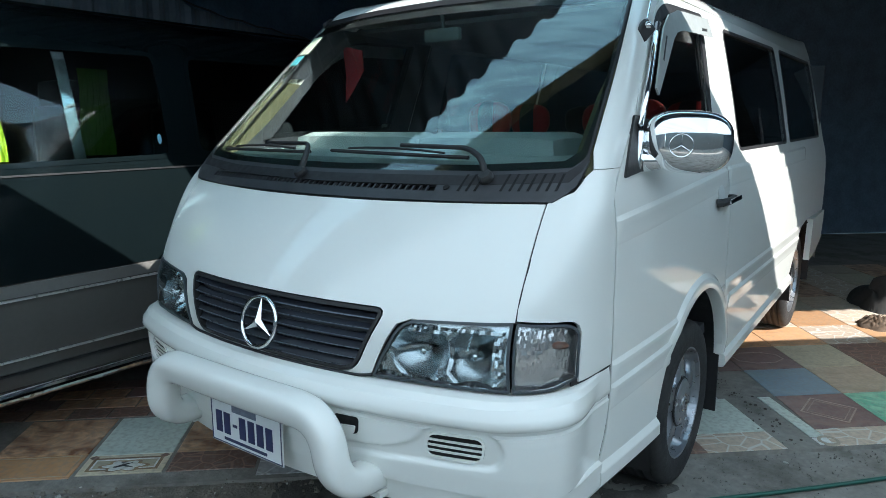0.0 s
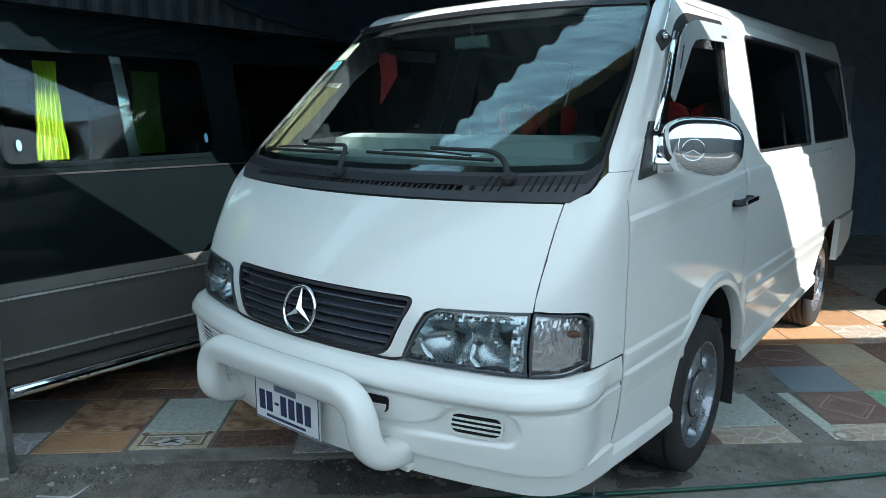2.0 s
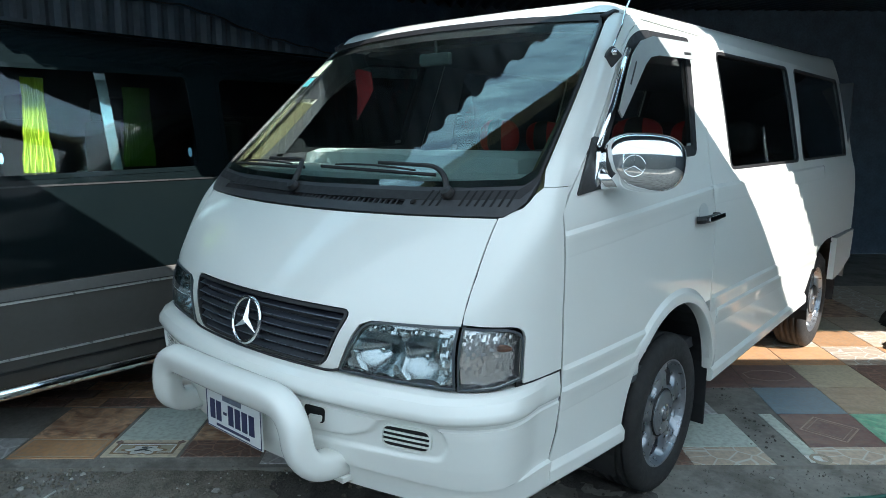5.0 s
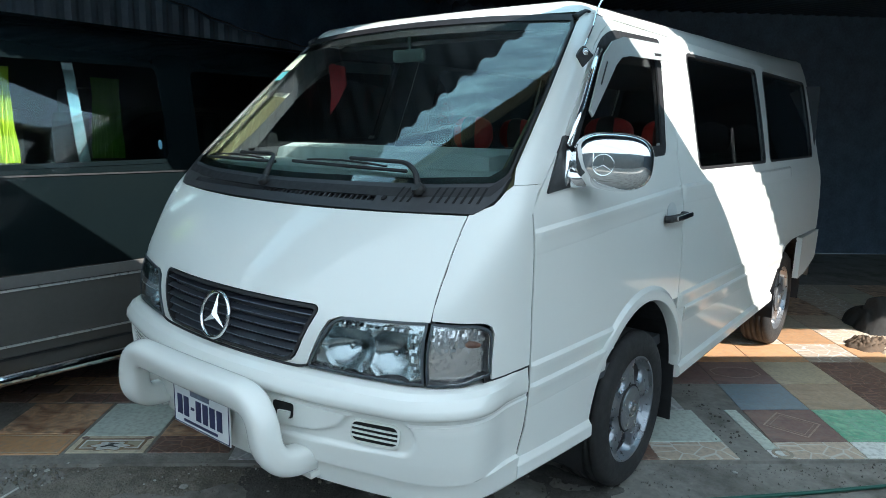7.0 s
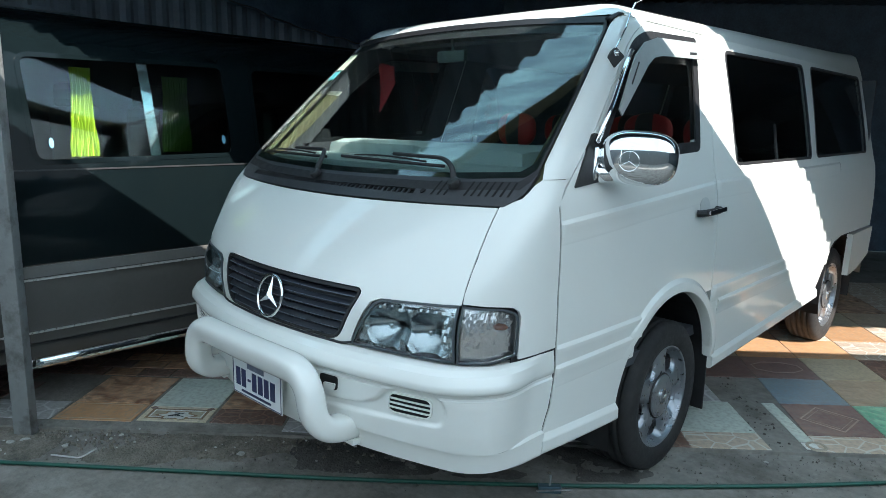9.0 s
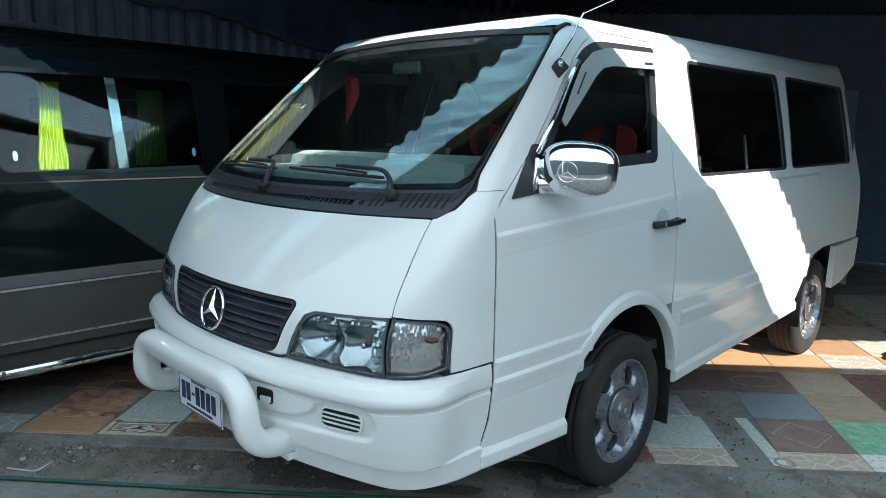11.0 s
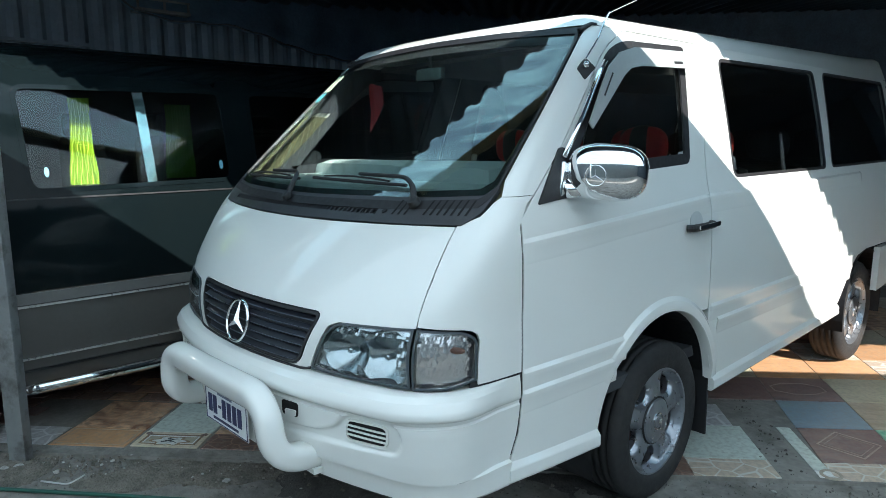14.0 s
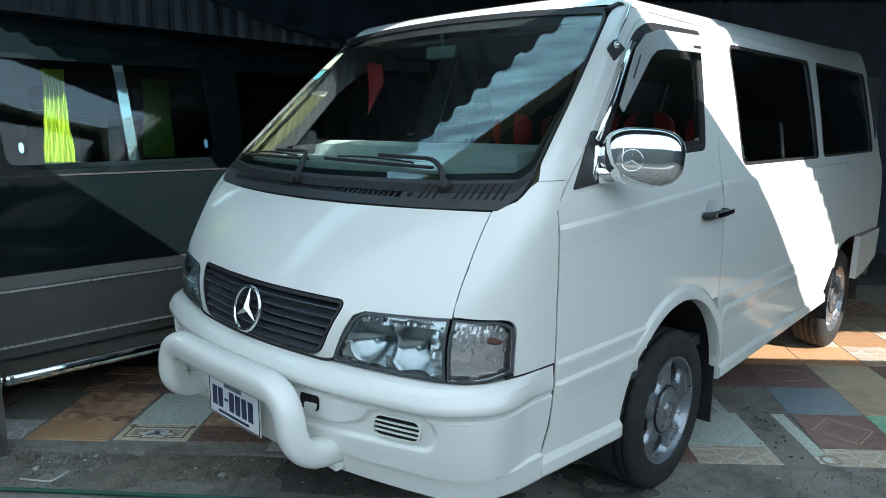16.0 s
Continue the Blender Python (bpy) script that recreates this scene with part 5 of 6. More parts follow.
tile("white", 2.43, 2.505, 0.72, 0.795, 0.02)
# left of the cement strip
for kind, u0, u1, v0, v1 in (("beige", 1.85, 2.255, 0.70, 0.885), ("mint", 1.85, 2.255, 0.885, 1.29), ("grey", 1.87, 2.22, 1.29, 1.60), ("brown", 1.46, 1.865, 0.70, 0.885), ("rust", 1.46, 1.865, 0.885, 1.29), ("grey", 1.46, 1.865, 1.29, 1.69)):
    tile(kind, u0, u1, v0, v1)
for k in range(5):
    for r in range(3):
        tile(rnd.choice(["brown", "rust", "purple", "grey", "tan"]), -0.19 + 0.33 * k, -0.19 + 0.33 * (k + 1), (0.72, 0.98, 1.38)[r], (0.98, 1.38, 1.78)[r])
for kind, u0, u1, v0, v1 in (("orange", -1.41, -0.985, 0.775, 1.0), ("rust", -1.41, -0.985, 1.0, 1.385), ("olive", -0.97, -0.60, 0.79, 0.972), ("mint", -0.97, -0.60, 0.972, 1.385), ("rust", -0.59, -0.2, 0.972, 1.385), ("brown", -0.59, -0.2, 0.79, 0.972), ("grey", -1.83, -1.42, 0.775, 1.0)):
    tile(kind, u0, u1, v0, v1)
# small dark set tiles further in
for i in range(12):
    for j in range(4):
        u0, v0 = -2.9 + 0.205 * i, 1.40 + 0.135 * j
        tile(rnd.choice(["brown", "brown", "purple", "rust"]), u0 + 0.1 * (j % 2), u0 + 0.1 * (j % 2) + 0.2, v0, v0 + 0.13)
for i in range(4):
    for j in range(3):
        u0, v0 = -2.65 + 0.205 * i, 1.005 + 0.13 * j
        tile(rnd.choice(["brown", "purple", "brown"]), u0 + 0.1 * (j % 2), u0 + 0.1 * (j % 2) + 0.2, v0, v0 + 0.126)
# raised patterns
cu, cv = 2.725, 1.085
inlay([(cu - 0.15, cv), (cu, cv - 0.15), (cu + 0.15, cv), (cu, cv + 0.15)], 0.008, INLAY)
inlay([(cu - 0.12, cv), (cu, cv - 0.12), (cu + 0.12, cv), (cu, cv + 0.12)], 0.004, INLAY)
cu, cv = 3.14, 1.085
inlay([(cu - 0.18, cv - 0.18), (cu + 0.18, cv - 0.18), (cu + 0.18, cv + 0.18), (cu - 0.18, cv + 0.18)], 0.01, tile_mat("light_green_line", (0.30, 0.52, 0.40), (0.2, 0.42, 0.3)))
inlay([(cu + (0.05 + 0.03 * (k % 2)) * math.cos(k * math.pi / 6), cv + (0.05 + 0.03 * (k % 2)) * math.sin(k * math.pi / 6)) for k in range(12)], 0.02, bpy.data.materials["light_green_line"])
cu, cv = 2.80, 1.895
inlay([(cu + 0.16 * math.cos(k * math.pi / 4 + 0.4), cv + 0.10 * math.sin(k * math.pi / 4 + 0.4)) for k in range(8)], 0.008, INLAY)
GOLD = tile_mat("gold_brown_line", (0.30, 0.19, 0.09), (0.16, 0.09, 0.05))
inlay([(-1.385, 0.80), (-1.01, 0.80), (-1.01, 0.978), (-1.385, 0.978)], 0.004, TILES["tan"])
CREAM = tile_mat("cream_tile_line", (0.62, 0.55, 0.42), (0.52, 0.45, 0.33))
FRAME_TILE = [(-0.966, 0.794), (-0.604, 0.794), (-0.604, 0.968), (-0.966, 0.968)]
inlay(FRAME_TILE, -0.026, CREAM)
inlay(grow_outline(FRAME_TILE, -0.0265), -0.014, GOLD)
inlay(grow_outline(FRAME_TILE, -0.041), -0.008, TILES["white"])


def motif(points, material, z):
    """A flat glazed shape lying on a tile, through points (u, v)."""
    bm = bmesh.new()
    prism(bm, [at_uv(*q, z) for q in points], (0, 0, 0.0012))
    return part("tile_motif", bm, material, floor)


def leaf_ring(u, v, ru, rv, lobes, deep, n=48):
    return [(u + ru * (1 + deep * math.cos(lobes * k * 2 * math.pi / n)) * math.cos(k * 2 * math.pi / n), v + rv * (1 + deep * math.cos(lobes * k * 2 * math.pi / n)) * math.sin(k * 2 * math.pi / n)) for k in range(n)]


motif(leaf_ring(-0.785, 0.862, 0.098, 0.050, 6, 0.16), GOLD, 0.0006)
motif(leaf_ring(-0.785, 0.860, 0.078, 0.040, 6, 0.20), TILES["white"], 0.0022)
for du, dv, ru, rv, turn in ((0.0, 0.006, 0.030, 0.006, 0.5), (0.018, -0.008, 0.026, 0.005, -0.4), (-0.022, -0.010, 0.022, 0.005, 0.2), (-0.004, 0.022, 0.018, 0.004, -0.2)):
    ring = leaf_ring(0.0, 0.0, ru, rv, 3, 0.25, 24)
    motif([(-0.785 + du + a * math.cos(turn) - b * math.sin(turn), 0.860 + dv + a * math.sin(turn) + b * math.cos(turn)) for a, b in ring], BLACK, 0.0038)
for u, v in ((-0.94, 0.945), (-0.63, 0.945)):
    motif([(u - 0.022, v), (u, v - 0.020), (u + 0.022, v), (u, v + 0.020)], TILES["brown"], 0.0024)

# ---- loose things on the forecourt ----
bm = bmesh.new()
hose = [at_uv(u, v, -0.008) for u, v in ((-6, 0.40), (-3, 0.36), (-1.36, 0.334), (-0.6, 0.315), (0.19, 0.293), (1.1, 0.30), (1.9, 0.345), (2.47, 0.408), (2.9, 0.47), (4.2, 0.62), (7.0, 0.70))]
tube(bm, rounded_path(hose, 0.4, 4), 0.0095, n=8)
tagged(as_object("garden_hose", bm, paint_mat("green_hose", (0.014, 0.085, 0.062), 0.4, vary=0.15), smooth=True), "long green garden hose lying on concrete", "hose")
bm = bmesh.new()
tube(bm, rounded_path([at_uv(-1.19, 0.42, -0.010), at_uv(-1.04, 0.40, -0.010), at_uv(-0.99, 0.455, 0.012)], 0.02, 3), 0.004, n=6)
tagged(as_object("bent_wire", bm, paint_mat("pale_wire", (0.62, 0.62, 0.6), 0.4), smooth=True), "bent pale metal wire on the concrete", "wire")
clamp = thing("screw_clamp", "small blue-grey metal clamp lying on concrete", "clamp")
bm = bmesh.new()
uv_box(bm, (1.06, 0.255, -0.02), (1.16, 0.285, 0.012), 0.004)
part("body", bm, paint_mat("blue_grey_metal", (0.10, 0.17, 0.20), 0.4, metal=0.6), clamp)
bm = bmesh.new()
tube(bm, [at_uv(1.11, 0.27, 0.008), at_uv(1.115, 0.285, 0.05)], 0.005, n=8)
tube(bm, [at_uv(1.05, 0.24, 0.0), at_uv(1.20, 0.25, 0.004)], 0.004, n=8)
part("screw", bm, STEEL, clamp)

# grit and chips, thicker along the tiles' edge
bm = bmesh.new()
rnd = random.Random(5)
for k in range(2600):
    u = rnd.uniform(-2.2, 3.4) if k % 3 else rnd.gauss(-0.3, 0.6)
    v = 0.68 - abs(rnd.gauss(0, 0.16))
    r = rnd.choice([0.003, 0.004, 0.005, 0.006, 0.009])
    p = at_uv(u, v, -0.020 + r * 0.4)
    vs = [bm.verts.new(p + Vector((rnd.uniform(-r, r), rnd.uniform(-r, r), -r * 0.5))) for _ in range(3)] + [bm.verts.new(p + Vector((rnd.uniform(-r, r) * 0.5, rnd.uniform(-r, r) * 0.5, r * rnd.uniform(0.4, 1.0))))]
    for q in ((0, 1, 2), (0, 1, 3), (1, 2, 3), (2, 0, 3)):
        bm.faces.new([vs[i] for i in q])
tagged(as_object("grit", bm, paint_mat("grey_grit", (0.15, 0.14, 0.125), 0.9, vary=0.7, scale=30)), "loose grit and chips on the concrete", "grit", kind="stuff")
for u, v, r in ((-0.32, 0.50, 0.022), (-1.18, 0.52, 0.02), (0.05, 0.46, 0.012), (-1.40, 0.55, 0.03), (-1.46, 0.53, 0.026), (2.18, 0.60, 0.014), (2.45, 0.745, 0.016)):
    bm = bmesh.new()
    bmesh.ops.create_icosphere(bm, subdivisions=2, radius=r)
    for w in bm.verts:
        w.co *= 0.8 + 0.35 * noise.noise(w.co * 60 + Vector((u * 9, v * 7, 0)))
        w.co.z *= 0.5
    bmesh.ops.transform(bm, matrix=Matrix.Translation(at_uv(u, v, -0.020 + r * 0.3)), verts=bm.verts)
    tagged(as_object("stone_chip", bm, paint_mat("pale_chip", (0.42, 0.41, 0.38), 0.9, vary=0.3, scale=40) if "pale_chip" not in bpy.data.materials else bpy.data.materials["pale_chip"]), "pale broken stone chip on the concrete", "stone", "chips on the forecourt")


def rubble(name, count, seed, area, sizes, material, label):
    """Many small broken lumps strewn over a stretch of the floor."""
    rnd = random.Random(seed)
    bm = bmesh.new()
    for _ in range(count):
        u, v, z = area(rnd)
        r = rnd.choice(sizes)
        ring = [rnd.uniform(0.6, 1.15) for _ in range(5)]
        turn = rnd.uniform(0, 6.28)
        low = [bm.verts.new(at_uv(u + r * q * math.cos(turn + 1.257 * i), v + r * q * math.sin(turn + 1.257 * i), z - 0.002)) for i, q in enumerate(ring)]
        top = [bm.verts.new(at_uv(u + r * 0.7 * q * math.cos(turn + 0.3 + 1.257 * i), v + r * 0.7 * q * math.sin(turn + 0.3 + 1.257 * i), z + r * rnd.uniform(0.3, 0.8))) for i, q in enumerate(ring)]
        bm.faces.new(top)
        for i in range(5):
            bm.faces.new((low[i], low[(i + 1) % 5], top[(i + 1) % 5], top[i]))
    bmesh.ops.recalc_face_normals(bm, faces=bm.faces)
    return tagged(as_object(name, bm, material), label, "rubble", kind="stuff")


def along_edge(rnd):
    u = rnd.gauss(-1.2, 0.55) if rnd.random() < 0.6 else rnd.uniform(-2.0, 1.2)
    return u, min(0.70, 0.60 + rnd.gauss(0, 0.075)), -0.016 + 0.008 * rnd.random()


def in_joint(rnd):
    v = rnd.uniform(0.74, 1.75)
    return 2.345 + 0.06 * (v - 1.2) + rnd.gauss(0, 0.035), v, -0.004


rubble("rubble", 560, 21, along_edge, [0.004, 0.005, 0.006, 0.008, 0.010, 0.013], paint_mat("grey_brown_rubble", (0.20, 0.18, 0.15), 0.95, vary=0.6, scale=14, bump=0.4), "broken mortar crumbs along the tiles' edge")
rubble("pale_rubble", 60, 22, along_edge, [0.004, 0.006, 0.010], paint_mat("pale_rubble_stone", (0.45, 0.44, 0.41), 0.95, vary=0.4, scale=20), "pale stone crumbs on the concrete")
rubble("dark_crumbs", 90, 23, in_joint, [0.003, 0.004, 0.006, 0.010], paint_mat("dark_crumb", (0.09, 0.08, 0.07), 0.95, vary=0.5, scale=20), "dark crumbs lying in the cement joint")
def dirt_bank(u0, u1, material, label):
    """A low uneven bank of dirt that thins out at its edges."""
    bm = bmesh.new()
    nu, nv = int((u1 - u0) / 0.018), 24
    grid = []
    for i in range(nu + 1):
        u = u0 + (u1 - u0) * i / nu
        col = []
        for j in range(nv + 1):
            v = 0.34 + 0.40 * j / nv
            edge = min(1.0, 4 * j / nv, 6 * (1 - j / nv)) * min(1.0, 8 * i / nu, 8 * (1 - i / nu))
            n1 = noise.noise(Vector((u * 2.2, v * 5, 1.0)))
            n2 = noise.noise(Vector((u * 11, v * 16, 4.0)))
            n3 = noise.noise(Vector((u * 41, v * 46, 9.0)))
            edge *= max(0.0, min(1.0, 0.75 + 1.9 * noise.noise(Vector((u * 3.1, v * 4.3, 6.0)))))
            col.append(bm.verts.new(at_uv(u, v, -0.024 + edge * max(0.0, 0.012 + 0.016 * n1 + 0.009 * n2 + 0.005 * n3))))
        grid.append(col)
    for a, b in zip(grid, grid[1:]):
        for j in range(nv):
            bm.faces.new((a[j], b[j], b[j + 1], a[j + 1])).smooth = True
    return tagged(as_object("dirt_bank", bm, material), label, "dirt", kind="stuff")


dirt_bank(-2.6, 0.05, paint_mat("dry_dirt", (0.20, 0.18, 0.15), 0.95, vary=0.45, scale=9, bump=1.0, bump_scale=90, dirt=(0.06, 0.052, 0.044), dirt_amount=0.7, dirt_scale=6), "low bank of dry swept dirt on the concrete")
# this bank has a darker colour than the first
dirt_bank(-0.2, 1.7, paint_mat("dark_dirt", (0.10, 0.094, 0.085), 0.9, vary=0.45, scale=9, bump=1.0, bump_scale=90, dirt=(0.02, 0.019, 0.018), dirt_amount=0.7, dirt_scale=6), "darker dirt bank under the bumper")
drain = thing("floor_drain", "small round drain set in the floor's edge", "drain")
bm = bmesh.new()
lathe(bm, [(0.034, 0.0), (0.036, 0.004), (0.046, 0.005), (0.050, 0.0), (0.050, -0.01), (0.034, -0.01)], (0, 0, 0), axis="z", n=28, closed=True)
bmesh.ops.transform(bm, matrix=Matrix.Translation(at_uv(2.49, 0.752, 0.0)), verts=bm.verts)
part("rim", bm, paint_mat("pale_cement_rim", (0.42, 0.36, 0.29), 0.9, vary=0.2, scale=20), drain)
bm = bmesh.new()
lathe(bm, [(0.0, -0.0025), (0.035, -0.0025), (0.035, -0.008), (0.0, -0.008)], (0, 0, 0), axis="z", n=28)
bmesh.ops.transform(bm, matrix=Matrix.Translation(at_uv(2.49, 0.752, 0.002)), verts=bm.verts)
part("cover", bm, paint_mat("brown_drain_cover", (0.10, 0.085, 0.06), 0.8, vary=0.4, scale=30), drain)


# rags and a sack by the rear wheel
def heap(name, u, v, su, sv, h, material, label, category, seed, fold=10.0):
    bm = bmesh.new()
    bmesh.ops.create_grid(bm, x_segments=40, y_segments=40, size=1.0)
    for w in bm.verts:
        r = math.hypot(w.co.x, w.co.y)
        base = max(0.0, 1 - r * r)
        n1 = noise.noise(Vector((w.co.x * 1.7, w.co.y * 1.7, seed)))
        n2 = abs(noise.noise(Vector((w.co.x * fold * 0.35 + n1, w.co.y * fold * 0.35, seed + 3))))
        k = 1 + 0.35 * n1
        w.co = at_uv(u + w.co.x * su * k, v + w.co.y * sv * k, -0.002 + h * base**0.6 * (0.55 + 0.8 * n2 + 0.35 * n1))
    bmesh.ops.recalc_face_normals(bm, faces=bm.faces)
    return tagged(as_object(name, bm, material, smooth=True), label, category)


heap("rag", 4.10, 2.44, 0.17, 0.13, 0.09, paint_mat("brown_rag", (0.11, 0.075, 0.05), 0.95, vary=0.4, scale=9), "crumpled brown rag on the tiled floor", "rag", 2.0, 14)
heap("rag", 4.28, 2.30, 0.22, 0.10, 0.07, paint_mat("pale_rag", (0.38, 0.31, 0.24), 0.95, vary=0.3, scale=9), "crumpled pale rag on the tiled floor", "rag", 8.0, 16)
heap("sack", 4.60, 2.95, 0.34, 0.28, 0.34, paint_mat("dark_sack", (0.03, 0.029, 0.028), 0.9, vary=0.2, scale=6), "full dark grey sack leaning on the floor", "sack", 5.0, 4)

# ---- small parts of the white van ----
for s0, z0, s1, z1, s2, z2 in ((-0.09, 1.325, -0.115, 1.405, -0.60, 1.405), (0.502, 1.335, 0.435, 1.400, -0.03, 1.412)):
    w = part("wiper", bmesh.new(), BLACK, van)
    bm = bmesh.new()
    arm = [skin(s0, z0, 0.02), skin(s0 + (s1 - s0) * 0.3, z0 + (z1 - z0) * 0.6, 0.035), skin(s1, z1, 0.038), skin(s1 + (s2 - s1) * 0.45, z1 + (z2 - z1) * 0.5 + 0.004, 0.030)]
    tube(bm, rounded_path(arm, 0.03, 4), lambda t: 0.011 - 0.004 * t, n=8)
    part("arm", bm, BLACK, w)
    bm = bmesh.new()
    lathe(bm, [(0.0, 0.012), (0.018, 0.010), (0.022, 0.0), (0.022, -0.012), (0.0, -0.012)], (0, 0, 0), axis="z", n=16)
    bmesh.ops.transform(bm, matrix=Matrix.Translation(skin(s0, z0, 0.022)) @ pose(0, 0, 0, 42), verts=bm.verts)
    part("pivot", bm, BLACK, w)
    bm = bmesh.new()
    blade = [skin(s1 + (s2 - s1) * k / 8, z1 - 0.012 + (z2 - z1) * k / 8, 0.014) for k in range(9)]
    tube(bm, blade, 0.0065, n=6)
    tube(bm, [skin(s1 + (s2 - s1) * k, z1 - 0.006 + (z2 - z1) * k, 0.020 + 0.012 * math.sin(math.pi * (k - 0.15) / 0.7)) for k in (0.15, 0.3, 0.5, 0.7, 0.85)], 0.004, n=6)
    part("blade", bm, RUBBER, w)
# cowl grille: two rows of short bars; well and slits drawn as near-black shade
cowl = bpy.data.objects["cowl_panel"]
panel("well", [(-0.57, 1.296), (0.385, 1.296), (0.385, 1.340), (-0.56, 1.340)], [], "s", SHADE_BLACK, cowl, off=-0.016, thick=0.003, step=0.08)
for z0 in (1.3165,):
    panel("cowl_rail", [(-0.56, z0), (0.377, z0), (0.377, z0 + 0.005), (-0.555, z0 + 0.005)], [], "s", COWL_PLASTIC, cowl, off=0.004, thick=0.010, step=0.06)
for k in range(46):
    s = -0.55 + k * 0.0199
    panel("cowl_bar", [(s, 1.300), (s + 0.005, 1.300), (s + 0.011, 1.336), (s + 0.006, 1.336)], [], "s", COWL_PLASTIC, cowl, off=0.001, thick=0.008, step=0.05)
for k in range(12):
    s = 0.435 + k * 0.0215
    if 0.485 < s < 0.525:
        continue
    z0 = 1.302 + 0.01 * k / 12
    panel("cowl_slit", [(s, z0), (s + 0.006, z0), (s + 0.018, z0 + 0.045), (s + 0.012, z0 + 0.045)], [], "s", SHADE_BLACK, cowl, off=0.0055, thick=0.002, step=0.05)
bm = bmesh.new()
lathe(bm, [(0.0, 0.003), (0.010, 0.003), (0.011, 0.0), (0.0, 0.0)], (0, 0, 0), axis="z", n=14)
bmesh.ops.transform(bm, matrix=Matrix.Translation(skin(0.405, 1.31, 0.005)) @ pose(0, 0, 0, 38), verts=bm.verts)
part("plug", bm, SHADE_BLACK, cowl)
# stickers inside the screen's upper corner
for pts, col, nm in (([(-0.750, 1.805), (-0.660, 1.805), (-0.665, 1.885), (-0.755, 1.885)], (0.62, 0.70, 0.52), "pale_sticker"), ([(-0.748, 1.755), (-0.672, 1.755), (-0.672, 1.797), (-0.748, 1.797)], (0.10, 0.42, 0.45), "teal_sticker")):
    panel("sticker", pts, [], "s", paint_mat(nm, col, 0.6, vary=0.1), screen, off=0.002, thick=0.001, step=0.05)
# rear-view mirror, steering wheel
bm = bmesh.new()
box(bm, (-0.085, 0.95, 1.815), (0.085, 0.98, 1.868), 0.012)
tube(bm, [(0, 0.97, 1.86), (0, 0.96, 1.93)], 0.008, n=8)
part("inner_mirror", bm, paint_mat("dark_teal_plastic", (0.02, 0.04, 0.04), 0.4), van)
bm = bmesh.new()
lathe(bm, [(0.185 + 0.013 * math.cos(k * math.pi / 4), 0.013 * math.sin(k * math.pi / 4)) for k in range(8)], (0, 0, 0), axis="z", n=32, closed=True)
lathe(bm, [(0.0, 0.01), (0.06, 0.0), (0.06, -0.03), (0.0, -0.03)], (0, 0, 0), axis="z", n=20)
for a in (90, 210, 330):
    tube(bm, [(0.05 * math.cos(radians(a)), 0.05 * math.sin(radians(a)), -0.01), (0.18 * math.cos(radians(a)), 0.18 * math.sin(radians(a)), 0)], 0.012, n=6)
bmesh.ops.transform(bm, matrix=pose(0.38, 1.10, 1.33, 42, 0, 0), verts=bm.verts)
part("steering_wheel", bm, BLACK_SEAT, van)
# aerial on the pillar
bm = bmesh.new()
box(bm, (-0.016, -0.026, -0.030), (0.012, 0.026, 0.030), 0.008, Matrix.Translation((0.812, 0.980, 1.800)) @ pose(0, 0, 0, -42, 0, -35))
aerial = part("aerial", bm, BLACK, van, "car aerial clamped to the pillar")
bm = bmesh.new()
tube(bm, [(0.822, 0.970, 1.835), (0.79, 1.09, 1.92), (0.765, 1.165, 1.99), (0.763, 1.20, 2.03), (0.755, 1.43, 2.115), (0.74, 1.85, 2.26)], 0.003, n=6)
part("rod", bm, CHROME, aerial)
bm = bmesh.new()
lathe(bm, [(0.0, 0.012), (0.008, 0.010), (0.011, 0.0), (0.009, -0.010), (0.0, -0.012)], (0.827, 0.968, 1.815), axis="z", n=14)
part("knob", bm, CHROME, aerial, smooth=True)
# fog vents in the bumper
for flip in (False, True):
    vent = round_outline([(0.592, 0.620), (0.738, 0.622), (0.745, 0.686), (0.60, 0.684)], 0.024)
    vp = band("vent_frame", vent, 0.006, "x", WHITE, bumper, 0.0430, 0.010, step=0.02, flip=flip, inner=False)
    # near-black sheet painted as the shade behind the slats
    panel("vent_back", vent, [], "x", SHADE_BLACK, vp, off=0.0355, thick=0.003, step=0.03, flip=flip)
    for k in range(3):
        z = 0.634 + 0.0155 * k
        panel("vent_slat", [(0.590, z), (0.742, z), (0.743, z + 0.0048), (0.591, z + 0.0048)], [], "x", WHITE, vp, off=0.0415, thick=0.005, step=0.04, flip=flip)
    hole = round_outline([(0.315, 0.640), (0.392, 0.642), (0.398, 0.694), (0.315, 0.692)], 0.014)
    panel("tow_hook", round_outline([(0.335, 0.642), (0.382, 0.644), (0.388, 0.668), (0.335, 0.664)], 0.006), [], "x", WHITE, bumper, off=0.054, thick=0.012, step=0.03, flip=flip)
    # flat near-black sheet on the bumper, drawn as the hole's shade
    panel("tow_hole", hole, [], "x", SHADE_BLACK, bumper, off=0.0490, thick=0.004, step=0.03, flip=flip)
    bm = bmesh.new()
    box(bm, (0.40, 0.0, 0.458), (0.47, 0.12, 0.478), 0.003)
    if flip:
        bmesh.ops.transform(bm, matrix=Matrix.Diagonal((-1, 1, 1, 1)), verts=bm.verts)
        bmesh.ops.recalc_face_normals(bm, faces=bm.faces)
    part("bar_bracket", bm, WHITE, bumper)
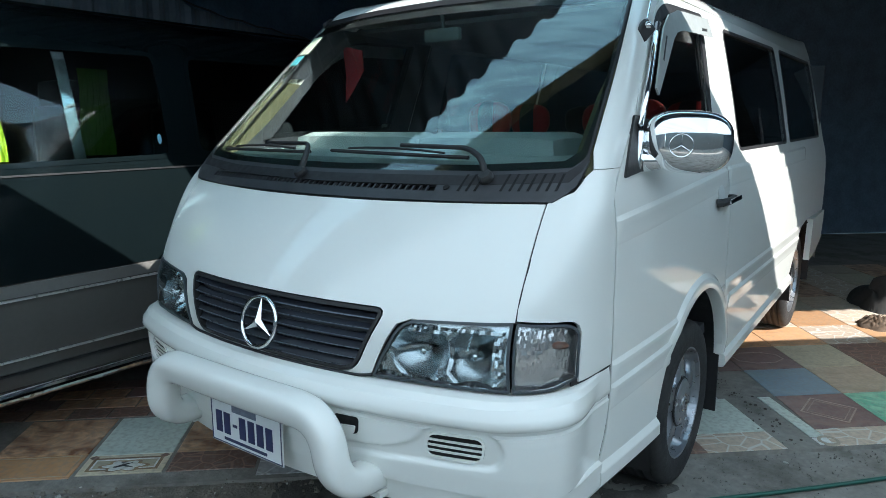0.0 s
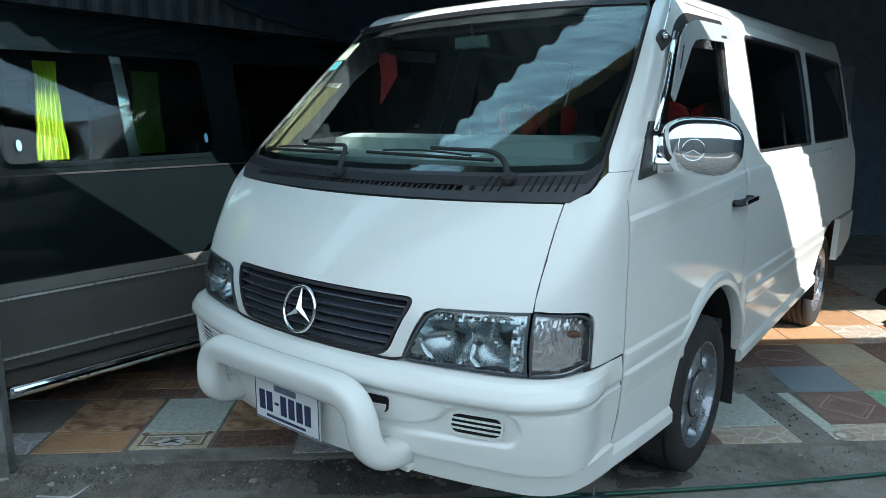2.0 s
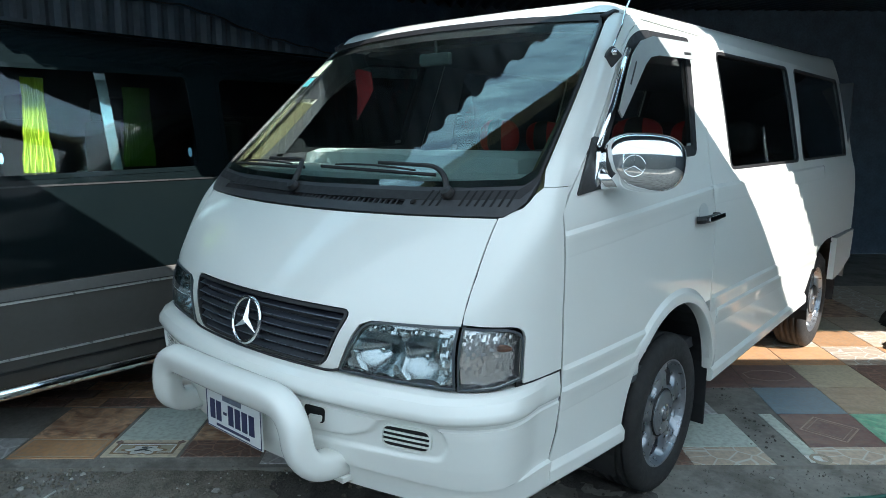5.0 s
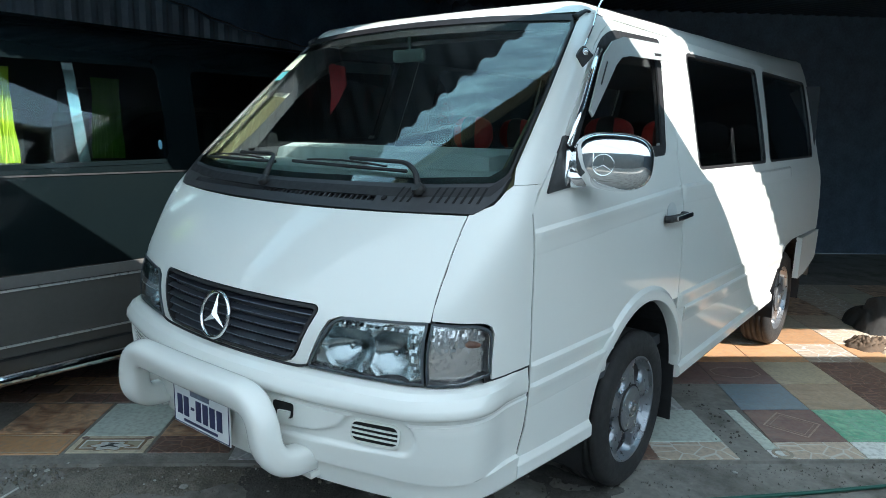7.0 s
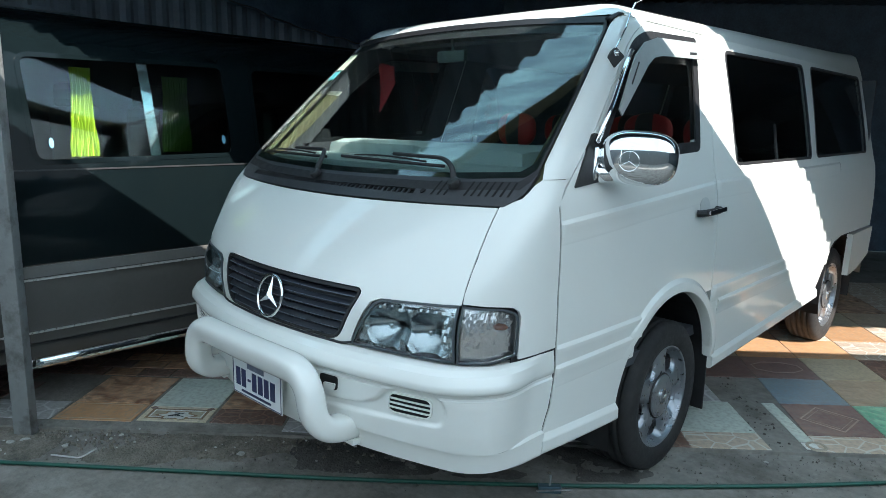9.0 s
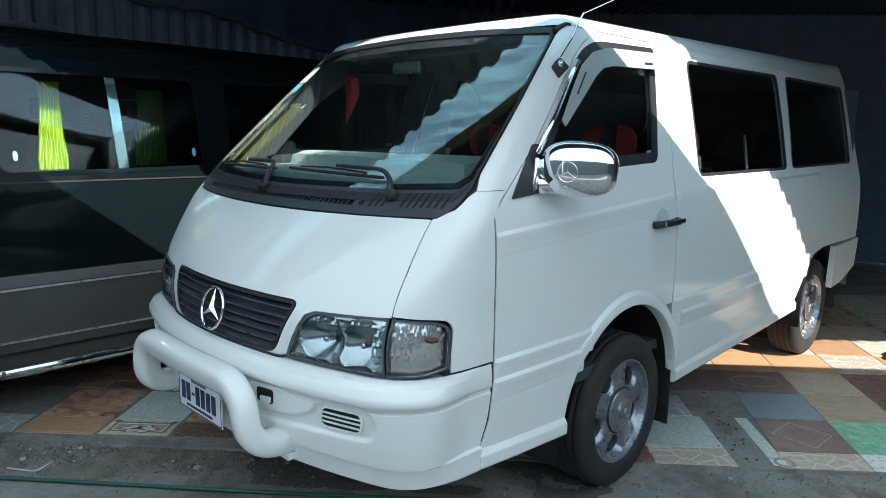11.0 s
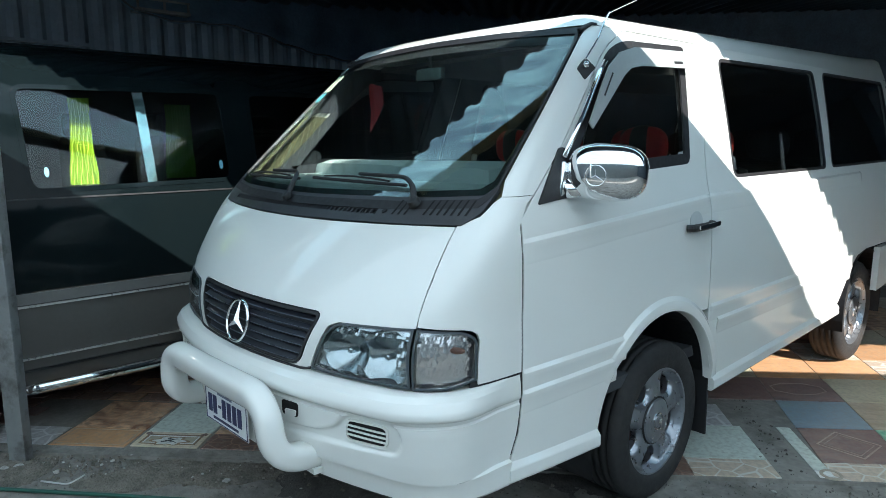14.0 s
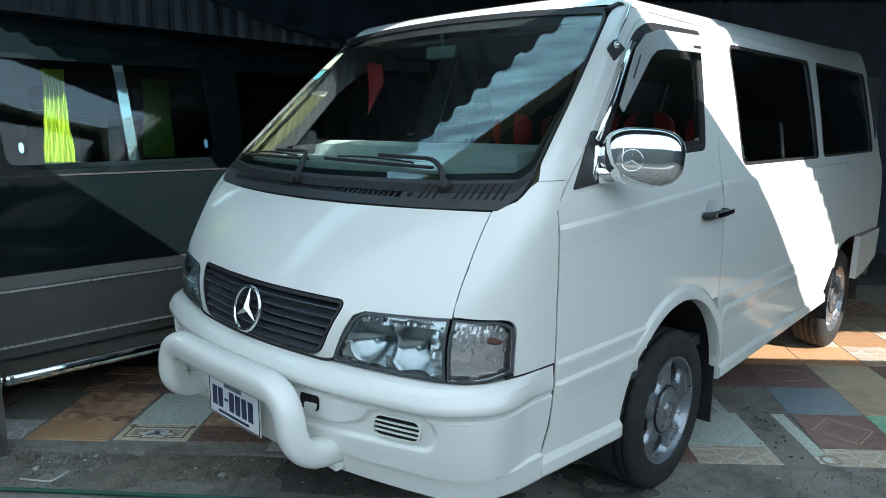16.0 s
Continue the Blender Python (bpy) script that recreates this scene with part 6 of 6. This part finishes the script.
# red cloth over a seat, beige trim inside the far pillar
bm = bmesh.new()
prism(bm, [(-0.76, 1.19, 1.855), (-0.735, 1.19, 1.862), (-0.64, 1.19, 1.84), (-0.63, 1.19, 1.75), (-0.70, 1.19, 1.66), (-0.755, 1.19, 1.60), (-0.745, 1.19, 1.72)], (0, 0.006, 0))
part("red_cloth", bm, paint_mat("dark_red_cloth", (0.22, 0.012, 0.018), 0.8, vary=0.2), van, "small red cloth hung inside the cab")
OLIVE_TRIM = paint_mat("olive_beige_trim", (0.125, 0.122, 0.062), 0.7, vary=0.25, scale=5, dirt=(0.05, 0.05, 0.03), dirt_amount=0.5, dirt_scale=4)
for flip in (False, True):
    back = [(s_at_y(y + 0.035, z), z) for y, z in dense_line(PILLAR_EDGE, 0.04)]
    trim = panel("pillar_trim", [(0.69, 1.365)] + [q for q in back if q[1] < 1.70] + [(0.735, 1.700), (0.71, 1.60)], [], "s", OLIVE_TRIM, van, off=-0.022, thick=0.010, step=0.04, flip=flip, label="olive beige pillar trim behind the windscreen")
    panel("upper_trim", [(0.735, 1.703)] + [q for q in back if 1.703 < q[1] < 1.95] + [(0.76, 1.945)], [], "s", DARK_INSIDE, trim, off=-0.022, thick=0.010, step=0.05, flip=flip)
    bm = bmesh.new()
    place = skin_place("s", -0.036, flip)
    tube(bm, [place(0.735 + 0.012 * k, 1.40 + 0.068 * k, 0.0) for k in range(6)], 0.011, n=8)
    part("grab_handle", bm, BLACK_SEAT, trim, smooth=True)
# plain ring in relief on the mirror's back
mirror = bpy.data.objects["side_mirror"]
bm = bmesh.new()
lathe(bm, [(0.034 + 0.0016 * math.cos(k * math.pi / 4), 0.0016 * math.sin(k * math.pi / 4)) for k in range(8)], (0, 0, 0), axis="y", n=28, closed=True)
for k in range(3):
    a = 2 * math.pi * k / 3
    tube(bm, [(0, 0, 0), (0.033 * math.sin(a), 0, 0.033 * math.cos(a))], lambda t: 0.0018 - 0.001 * t, n=6)
bmesh.ops.transform(bm, matrix=pose(1.010, 0.845, 1.440, 0, 3, 22) @ pose(-0.022, -0.0835, -0.010, 0, 0, -2), verts=bm.verts)
part("mirror_ring", bm, CHROME, mirror)
